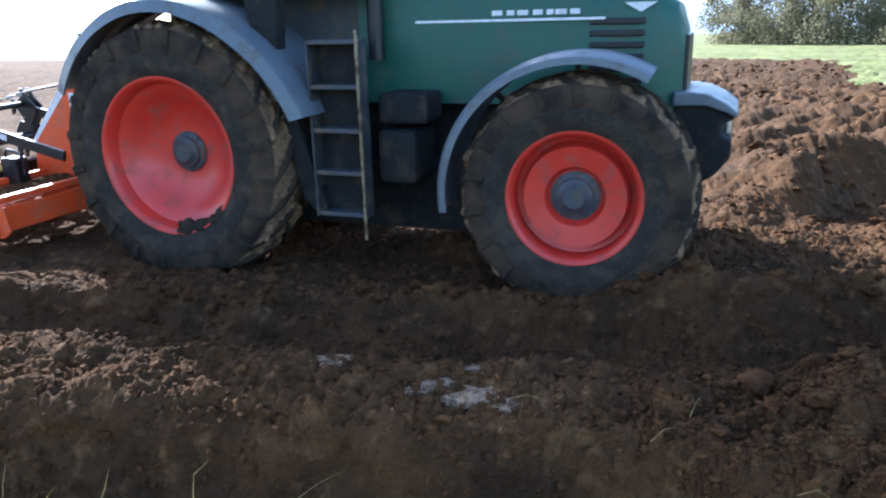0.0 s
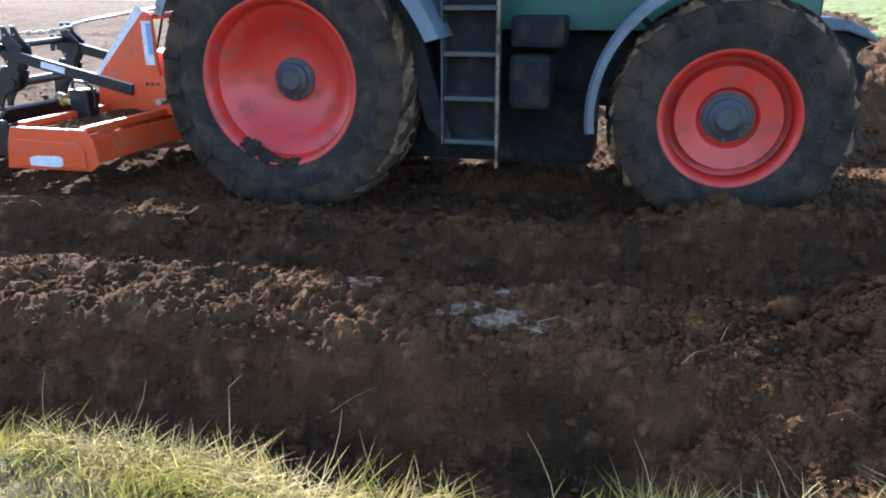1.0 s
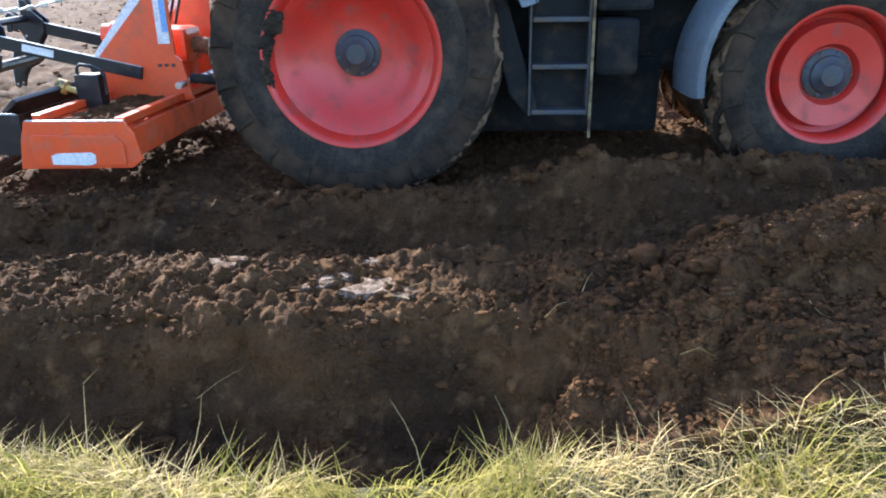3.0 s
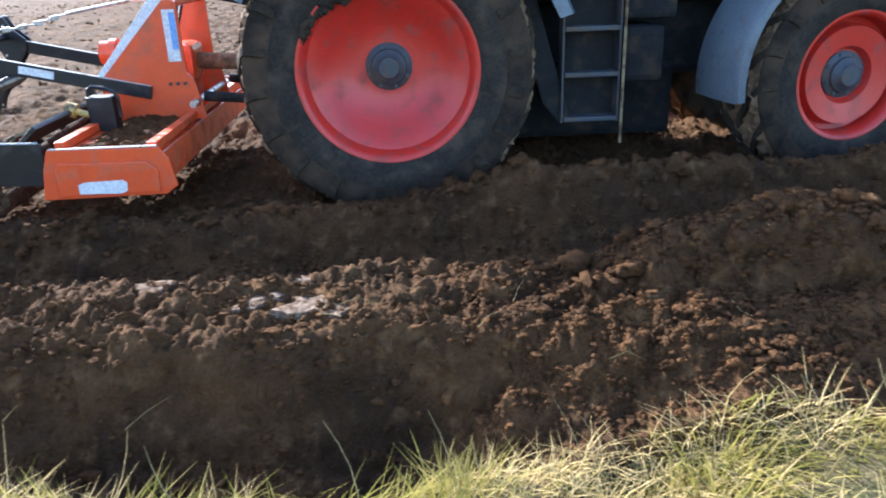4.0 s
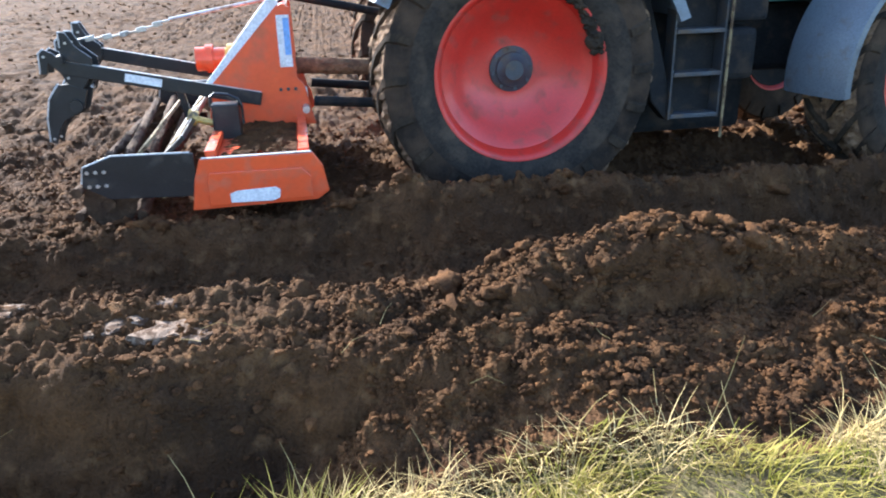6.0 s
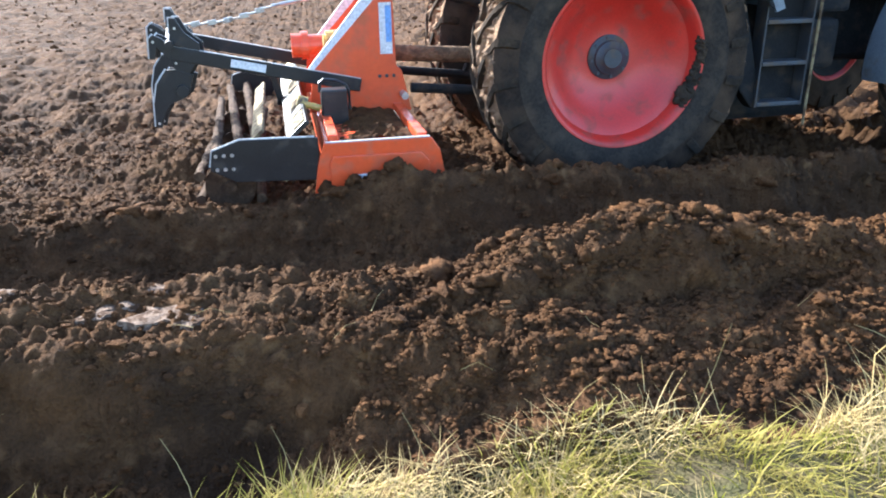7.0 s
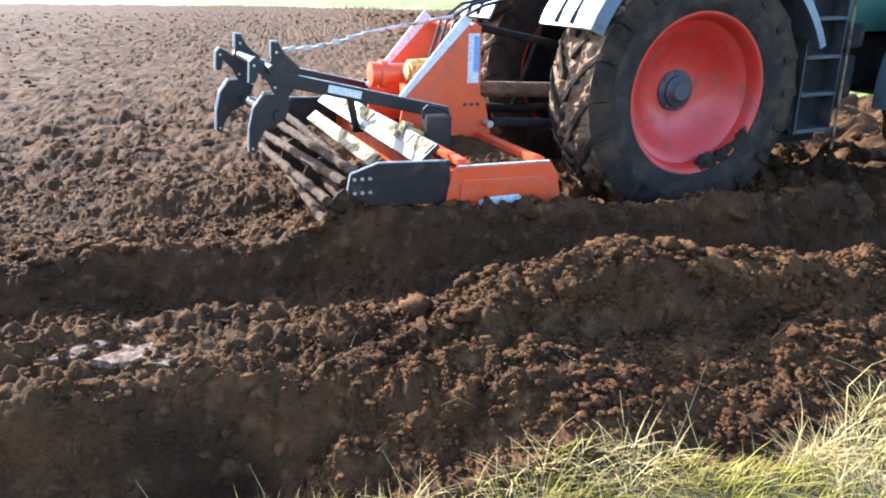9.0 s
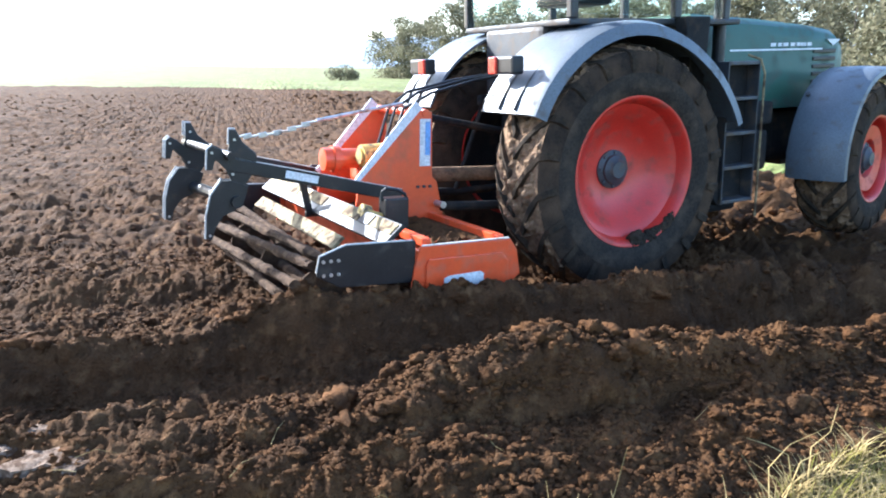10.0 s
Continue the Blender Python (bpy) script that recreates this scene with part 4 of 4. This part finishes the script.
    for s in (-1, 1):
        gl = bmesh.new()
        box(gl, (0.14, s * 0.775, 2.45), (0.86, 0.008, 0.86))
        part("side_window", gl, glass, cab, "clear cab glass").visible_shadow = False
        gl = bmesh.new()
        box(gl, (0.98, s * 0.715, 2.45), (0.66, 0.008, 0.86), 0, Euler((0, 0, -s * 0.22)).to_matrix())
        part("door_window", gl, glass, cab, "clear cab glass").visible_shadow = False
    gl = bmesh.new()
    box(gl, (-0.35, 0, 2.47), (0.008, 1.40, 0.82))
    part("rear_window", gl, glass, cab, "clear cab glass").visible_shadow = False
    gl = bmesh.new()
    box(gl, (1.37, 0, 2.47), (0.008, 1.16, 0.82))
    part("front_window", gl, glass, cab, "clear cab glass").visible_shadow = False
    sb = bmesh.new()
    box(sb, (0.25, 0, 2.20), (0.46, 0.48, 0.14), 0.05)
    box(sb, (0.05, 0, 2.50), (0.12, 0.46, 0.55), 0.05)
    part("seat", sb, M_black, cab, "black driver's seat")
    # rear linkage
    for s in (-1, 1):
        lb = bmesh.new()
        tube(lb, [(-0.15, s * 0.30, 0.62), (-0.7, s * 0.38, 0.60), (-1.30, s * 0.42, 0.66)], 0.035, 10)
        part("lower_link", lb, M_grime, tr, "dark soiled lower link arm")
        lb = bmesh.new()
        rod(lb, (-0.72, s * 0.38, 0.62), (-0.45, s * 0.34, 1.35), 0.022)
        part("lift_rod", lb, M_grime, tr)
        lb = bmesh.new()
        box(lb, (-0.32, s * 0.30, 1.38), (0.40, 0.07, 0.09), 0.02)
        part("lift_arm", lb, M_grime, tr)
    lb = bmesh.new()
    rod(lb, (-0.30, 0, 1.10), (-1.40, 0, 1.34), 0.03)
    part("top_link", lb, M_grime, tr, "dark top link bar")
    lb = bmesh.new()
    rod(lb, (-0.30, 0, 0.78), (-1.50, 0, 0.86), 0.06, 16)
    part("drive_shaft", lb, M_mud, tr, "muddy guarded power shaft")
    return tr, moving


tractor, MOVING = build_tractor()


def lumpy_rod(bm, a, b, r, seed):
    """A bar along y with soil stuck to it in lumps."""
    rings = []
    for i in range(91):
        p = Vector(a).lerp(Vector(b), i / 90)
        rings.append([])
        for k in range(10):
            q = 2 * math.pi * k / 10
            n = float(value_noise(np.array([p.y * 9.0]), np.array([seed * 7.0 + 1.2 * math.sin(q)]), 95)[0] + 0.7 * value_noise(np.array([p.y * 28.0]), np.array([seed * 7.0 + 3 * math.cos(q)]), 96)[0])
            rr = r * (1.1 + 0.42 * n)
            rings[-1].append(bm.verts.new((p.x + rr * math.cos(q), p.y, p.z + rr * math.sin(q))))
    for p, q in zip(rings, rings[1:]):
        for k in range(10):
            bm.faces.new((p[k], p[(k + 1) % 10], q[(k + 1) % 10], q[k]))
    bm.faces.new(rings[0][::-1])
    bm.faces.new(rings[-1])
    return bm


def build_harrow():
    hr = new("power_harrow")
    tagged(hr, "orange power harrow with black roller frame hitched behind the tractor", "harrow")
    # trough
    tb = bmesh.new()
    slab(tb, [(-1.98, 0.28), (-1.98, 0.50), (-1.90, 0.52), (-1.45, 0.50), (-1.37, 0.47), (-1.37, 0.28)], -1.36, 1.36, 0.01)
    part("trough", tb, M_orange, hr, "orange gear trough strewn with soil")
    for x, z in ((-1.40, 0.53), (-1.93, 0.55)):
        rb = bmesh.new()
        box(rb, (x, 0, z), (0.06, 2.70, 0.05), 0.006)
        part("top_rail", rb, M_orange, hr)
    sb = bmesh.new()
    vs = [[sb.verts.new((-1.90 + 0.46 * i / 15, -1.33 + 2.66 * j / 90, 0.512 + 0.045 * random.random() ** 1.5 * math.sin(math.pi * (i + 0.5) / 16))) for j in range(91)] for i in range(16)]
    for i in range(15):
        for j in range(90):
            sb.faces.new((vs[i][j], vs[i + 1][j], vs[i + 1][j + 1], vs[i][j + 1]))
    part("soil_layer", sb, M_clod, hr, "brown soil lying on the trough")
    for s in (-1, 1):
        pb = bmesh.new()
        slab(pb, [(-2.06, 0.24), (-2.03, 0.42), (-1.99, 0.54), (-1.35, 0.535), (-1.30, 0.46), (-1.27, 0.30), (-1.34, 0.25)], s * 1.38, s * 1.40, 0.006)
        plate = part("side_plate", pb, M_orange, hr, "orange side plate with worn lower edge")
        # sun glint on the orange top edge, put in as a pale strip
        pb = bmesh.new()
        box(pb, (-1.67, s * 1.39, 0.5415), (0.62, 0.022, 0.008), 0.003)
        part("top_glint", pb, M_glint, plate, "pale strip for the sun glint on the plate's top edge")
        pb = bmesh.new()
        slab(pb, [(-1.94, 0.46), (-1.42, 0.455), (-1.37, 0.40), (-1.37, 0.27), (-1.96, 0.26), (-1.96, 0.42)], s * 1.40, s * 1.415, 0.006)
        part("pressing", pb, M_orange, plate)
        pb = bmesh.new()
        slab(pb, [(-1.84, 0.275), (-1.84, 0.33), (-1.80, 0.345), (-1.58, 0.352), (-1.555, 0.335), (-1.56, 0.285), (-1.60, 0.27)], s * 1.415, s * 1.421, 0.002)
        part("label_bar", pb, M_white, plate, "pale worn label")
        # black deflector behind it
        pb = bmesh.new()
        slab(pb, [(-2.64, 0.42), (-2.62, 0.53), (-2.46, 0.585), (-2.02, 0.575), (-2.02, 0.32), (-2.50, 0.34)], s * 1.37, s * 1.385, 0.005)
        d = part("deflector", pb, M_black, hr, "black steel side deflector plate")
        # glint along the deflector's upper edge, laid on as a pale tube
        eb = bmesh.new()
        tube(eb, [(-2.64, s * 1.3775, 0.44), (-2.62, s * 1.3775, 0.533), (-2.46, s * 1.3775, 0.588), (-2.04, s * 1.3775, 0.579)], 0.006, 6)
        part("top_glint", eb, M_glint, d, "pale strip for the glint along the upper edge")
        for i in range(3):
            for z in (0.43, 0.51):
                bb = bmesh.new()
                rod(bb, (-2.60 + 0.045 * i, s * 1.375, z - 0.008), (-2.60 + 0.045 * i, s * 1.392, z - 0.008), 0.011, 8)
                part("bolt", bb, M_steel, d)
        # headstock plate
        pb = bmesh.new()
        slab(pb, [(-1.30, 0.50), (-1.36, 0.78), (-1.40, 0.82), (-1.41, 1.29), (-1.50, 1.30), (-1.98, 0.80), (-2.02, 0.52)], s * 0.40 - 0.012, s * 0.40 + 0.012, 0.005)
        h = part("headstock_plate", pb, M_orange, hr, "orange headstock plate")
        # white on this flange paints the sun's gloss on the orange edge
        eb = bmesh.new()
        d = Vector((-0.50, 0, -0.58))
        box(eb, (-1.75, s * 0.40, 1.06), (0.012, 0.08, 0.74), 0.003, d.to_track_quat("Z", "Y").to_matrix())
        part("flange", eb, M_white, h, "flange edge painted white for its sun glint")
        for i in range(3):
            bb = bmesh.new()
            rod(bb, (-1.42 - 0.05 * i, s * 0.385, 0.75), (-1.42 - 0.05 * i, s * 0.425, 0.75), 0.012, 8)
            part("bolt", bb, M_dark, h)
        lb = bmesh.new()
        box(lb, (-1.465, s * 0.416, 1.07), (0.085, 0.006, 0.34))
        st = part("sticker", lb, M_white, h, "white label with blue field")
        lb = bmesh.new()
        box(lb, (-1.445, s * 0.4205, 1.10), (0.04, 0.004, 0.24))
        part("print", lb, M_blue, st)
        # arms to the rear frame
        ab = bmesh.new()
        d = Vector((-1.22, 0, 0.27))
        box(ab, (-2.27, s * 0.42, 0.83), (0.024, 0.088, 1.26), 0.006, d.to_track_quat("Z", "Y").to_matrix())
        arm = part("rear_arm", ab, M_black, hr, "black flat steel arm")
        # pale strip paints the sun glare on the arm's black upper edge
        eb = bmesh.new()
        box(eb, (-2.27 + 0.0102, s * 0.42, 0.83 + 0.0459), (0.020, 0.005, 1.24), 0.0015, d.to_track_quat("Z", "Y").to_matrix())
        part("top_glint", eb, M_glint, arm, "pale strip for the glint along the upper edge")
        lb = bmesh.new()
        box(lb, (-2.40, s * 0.4355, 0.862), (0.23, 0.006, 0.05), 0, Euler((0, 0.22, 0)).to_matrix())
        part("label_bar", lb, M_white, arm, "white label with dark print")
    gb = bmesh.new()
    rod(gb, (-1.62, 0, 0.45), (-1.62, 0, 0.86), 0.20, 24)
    box(gb, (-1.62, 0, 0.86), (0.42, 0.34, 0.26), 0.05)
    part("gearbox", gb, M_orange, hr, "orange gearbox")
    gb = bmesh.new()
    rod(gb, (-1.80, 0, 0.93), (-1.98, 0, 0.93), 0.075, 20)
    rod(gb, (-1.98, 0, 0.93), (-2.03, 0, 0.93), 0.10, 24)
    rod(gb, (-2.03, 0, 0.93), (-2.10, 0, 0.93), 0.085, 24)
    part("shaft_guard", gb, M_orange, hr, "orange round shaft guard")
    gb = bmesh.new()
    rod(gb, (-1.86, -0.16, 0.96), (-1.66, -0.16, 0.97), 0.085, 22)
    rod(gb, (-1.88, -0.16, 0.96), (-1.86, -0.16, 0.96), 0.06, 18)
    part("oil_tank", gb, M_yellow, hr, "pale yellowish oil container by the gearbox")
    gb = bmesh.new()
    rod(gb, (-1.46, -0.42, 1.28), (-1.46, 0.42, 1.28), 0.03)
    part("top_pin", gb, M_orange, hr)
    gb = bmesh.new()
    rod(gb, (-1.36, -0.52, 0.62), (-1.36, 0.52, 0.62), 0.025)
    part("link_pin", gb, M_steel, hr)
    for y in (-0.12, 0.02, 0.14):
        hb = bmesh.new()
        tube(hb, [(-0.4, y, 1.6), (-0.9, y * 1.3, 1.52), (-1.3, y * 1.6, 1.42), (-1.5, y, 1.30), (-1.6, y, 1.0)], 0.012)
        part("hose", hb, M_black, hr, "black hydraulic hose")
    # levelling bar with striped face
    lb = bmesh.new()
    box(lb, (-2.13, 0, 0.60), (0.03, 2.64, 0.17), 0.006, Euler((0, 0.85, 0)).to_matrix())
    bar = part("levelling_bar", lb, M_black, hr, "black levelling bar with pale and yellow warning stripes")
    for y, w, mt, lab in ((-1.14, 0.32, M_cream, "cream stripe"), (-0.875, 0.16, M_step, "dull grey stripe"), (-0.64, 0.26, M_cream, "cream stripe"),
                          (-0.40, 0.20, M_yellow, "yellow stripe"), (0.07, 0.34, M_cream, "cream stripe"), (0.36, 0.20, M_yellow, "yellow stripe"),
                          (0.70, 0.44, M_cream, "cream stripe"), (1.10, 0.34, M_yellow, "yellow stripe")):
        sb = bmesh.new()
        box(sb, (-2.13 - 0.0122 + 0.0233, y, 0.60 + 0.0139 + 0.0205), (0.010, w, 0.085), 0.002, Euler((0, 0.85, 0)).to_matrix())
        part("stripe", sb, mt, bar, lab)
    pb = bmesh.new()
    box(pb, (-2.37, -0.12, 0.52), (0.022, 1.8, 0.10), 0.004, Euler((0, 0.85, 0)).to_matrix())
    part("scraper_bar", pb, M_cream, hr, "pale worn scraper plank behind the bar")
    for y in (-0.75, 0.75):
        sb = bmesh.new()
        box(sb, (-1.87, y, 0.62), (0.17, 0.12, 0.24), 0.012)
        br = part("bracket", sb, M_black, hr, "black upright bracket")
        sb = bmesh.new()
        tube(sb, [(-1.96, y, 0.72), (-1.955, y, 0.78), (-1.93, y, 0.80), (-1.85, y, 0.79), (-1.79, y, 0.76), (-1.77, y, 0.72), (-1.77, y, 0.60)], 0.012)
        part("hoop", sb, M_black, br)
    sb = bmesh.new()
    box(sb, (-2.23, 0.0, 0.64), (0.05, 0.04, 0.26), 0.006, Euler((0, -0.2, 0)).to_matrix())
    box(sb, (-2.16, 0.0, 0.53), (0.16, 0.04, 0.04), 0.006)
    part("bar_stay", sb, M_black, hr, "thin black stay of the levelling bar")
    # roller of twisted tubes
    rx, rz = -2.55, 0.27
    rb = bmesh.new()
    rod(rb, (rx, -1.24, rz), (rx, 1.30, rz), 0.035, 14)
    roller = part("roller", rb, M_rust, hr, "rusty tube roller clogged with soil")
    for i in range(8):
        a = 2 * math.pi * i / 8 + 0.35
        b = a + radians(55)
        rb = bmesh.new()
        lumpy_rod(rb, (rx + 0.19 * math.cos(a), -1.24, rz + 0.19 * math.sin(a)), (rx + 0.19 * math.cos(b), 1.32, rz + 0.19 * math.sin(b)), 0.028, i)
        part("roller_tube", rb, M_rust, roller, smooth=True)
    for y in (-1.2, -0.4, 0.4, 1.2):
        rb = bmesh.new()
        rod(rb, (rx, y - 0.008, rz), (rx, y + 0.008, rz), 0.15, 24)
        part("roller_disc", rb, M_rust, roller)
    # rear hitch frame
    fb = bmesh.new()
    rod(fb, (-2.88, -0.50, 1.02), (-2.98, 0.50, 1.04), 0.028, 12)
    beam = part("cross_beam", fb, M_black, hr, "black rear hitch beam")
    fb = bmesh.new()
    rod(fb, (-2.84, -0.46, 0.72), (-2.96, 0.46, 0.72), 0.04, 12)
    part("lower_beam", fb, M_black, beam)
    for y, dx in ((-0.42, 0.0), (-0.34, 0.02), (0.40, -0.12), (0.48, -0.12)):
        pb = bmesh.new()
        upper = [(-2.70, 0.94), (-2.70, 1.02), (-2.79, 1.10), (-2.83, 1.18), (-2.87, 1.185), (-2.875, 1.09), (-2.89, 1.02), (-2.93, 1.06), (-2.98, 1.085), (-3.01, 1.06),
                 (-3.02, 0.93), (-2.985, 0.93), (-2.965, 1.00), (-2.90, 0.93), (-2.87, 0.86), (-2.80, 0.80)]
        slab(pb, [(x + dx, z) for x, z in upper], y - 0.010, y + 0.010, 0.003)
        lower = [(-2.76, 0.82), (-2.87, 0.86), (-2.93, 0.86), (-3.00, 0.77), (-3.035, 0.64), (-3.045, 0.49), (-3.01, 0.475), (-2.98, 0.56), (-2.93, 0.63), (-2.86, 0.66), (-2.80, 0.70)]
        slab(pb, [(x + dx, z) for x, z in lower], y - 0.012, y + 0.012, 0.003)
        plate = part("hitch_plate", pb, M_black, beam, "black steel hook plate of the rear hitch")
        # glints on the black hook edges, modelled as thin pale bars
        for line in (((-2.935, 0.865), (-3.004, 0.772), (-3.039, 0.64), (-3.049, 0.49)), ((-2.833, 1.184), (-2.873, 1.189), (-2.879, 1.09)), ((-2.983, 1.088), (-3.014, 1.062), (-3.024, 0.935))):
            pb = bmesh.new()
            tube(pb, [(x + dx, y, z) for x, z in line], 0.007, 6)
            part("hook_glint", pb, M_glint, plate, "pale bar for the glint along the hook's edge")
        for x, z in ((-3.02, 0.51), (-2.84, 1.12), (-2.985, 1.04), (-2.86, 0.90)):
            pb = bmesh.new()
            rod(pb, (x + dx, y - 0.016, z), (x + dx, y + 0.016, z), 0.009, 8)
            part("pin", pb, M_steel, plate, "bright worn pin")
    for s in (-1, 1):
        pb = bmesh.new()
        slab(pb, [(-2.29, 0.36), (-2.24, 0.42), (-2.17, 0.42), (-2.085, 0.315), (-2.115, 0.31), (-2.15, 0.34), (-2.22, 0.31)], s * 1.33, s * 1.345, 0.003)
        part("scraper_blade", pb, M_cream, hr, "pale worn scraper blade under the deflector")
    cb = bmesh.new()
    rod(cb, (-2.05, -0.75, 0.645), (-2.11, -0.75, 0.665), 0.048, 18)
    rod(cb, (-1.96, -0.75, 0.615), (-2.05, -0.75, 0.645), 0.022, 12)
    part("cap", cb, M_yellow, hr, "yellow round cap on a short neck")
    # chain from headstock to the rear frame
    a, b = Vector((-1.50, -0.10, 1.34)), Vector((-2.80, -0.30, 1.13))
    cb = bmesh.new()
    tube(cb, [a, a.lerp(b, 0.55)], 0.013)
    chain = part("stay_bar", cb, M_steel, hr, "bright worn steel stay bar")
    for i in range(11):
        c = a.lerp(b, 0.55 + 0.45 * (i + 0.5) / 11) - Vector((0, 0, 0.03 * math.sin(math.pi * (i + 0.5) / 11)))
        lb = bmesh.new()
        box(lb, c, (0.062, 0.012 if i % 2 else 0.034, 0.034 if i % 2 else 0.012), 0.004, Euler((0, -0.18, 0)).to_matrix())
        part("chain_link", lb, M_steel, chain)
    return hr


harrow = build_harrow()


def motions():
    """The tractor drives on and turns gently; its wheels roll and steer."""
    rows = [(t, pose(x, y, 0, lean, pitch, head)) for t, x, y, lean, pitch, head in DRIVE]
    lift = {7.5: 0.3, 8.0: 0.6, 8.5: 1.0, 9.0: 1.7, 9.5: 2.3, 10.0: 2.8}
    walk(tractor, [(t, pose(x, y, 0, lean, pitch - lift.get(t, 0), head)) for t, x, y, lean, pitch, head in DRIVE])
    walk(harrow, rows)
    gone, way = [], 0.0
    for i, r in enumerate(DRIVE):
        if i:
            way += math.hypot(r[1] - DRIVE[i - 1][1], r[2] - DRIVE[i - 1][2])
        gone.append((r[0], way))
    for s, w in zip((-1, 1), MOVING["rear"]):
        walk(w, [(t, pose(RW.x, s * 0.81, RW.z, 0, math.degrees(d / 0.90), 0)) for t, d in gone])
    for s, w in zip((-1, 1), MOVING["front"]):
        walk(w, [(t, pose(FW.x, s * 0.86, FW.z, 0, 0, STEER[t]) @ pose(0, 0, 0, 0, math.degrees(d / 0.71), 0)) for t, d in gone])
    for s, w in zip((-1, 1), MOVING["fender"]):
        walk(w, [(t, pose(FW.x, s * 0.86, FW.z, 0, 0, STEER[t])) for t, d in gone])


motions()
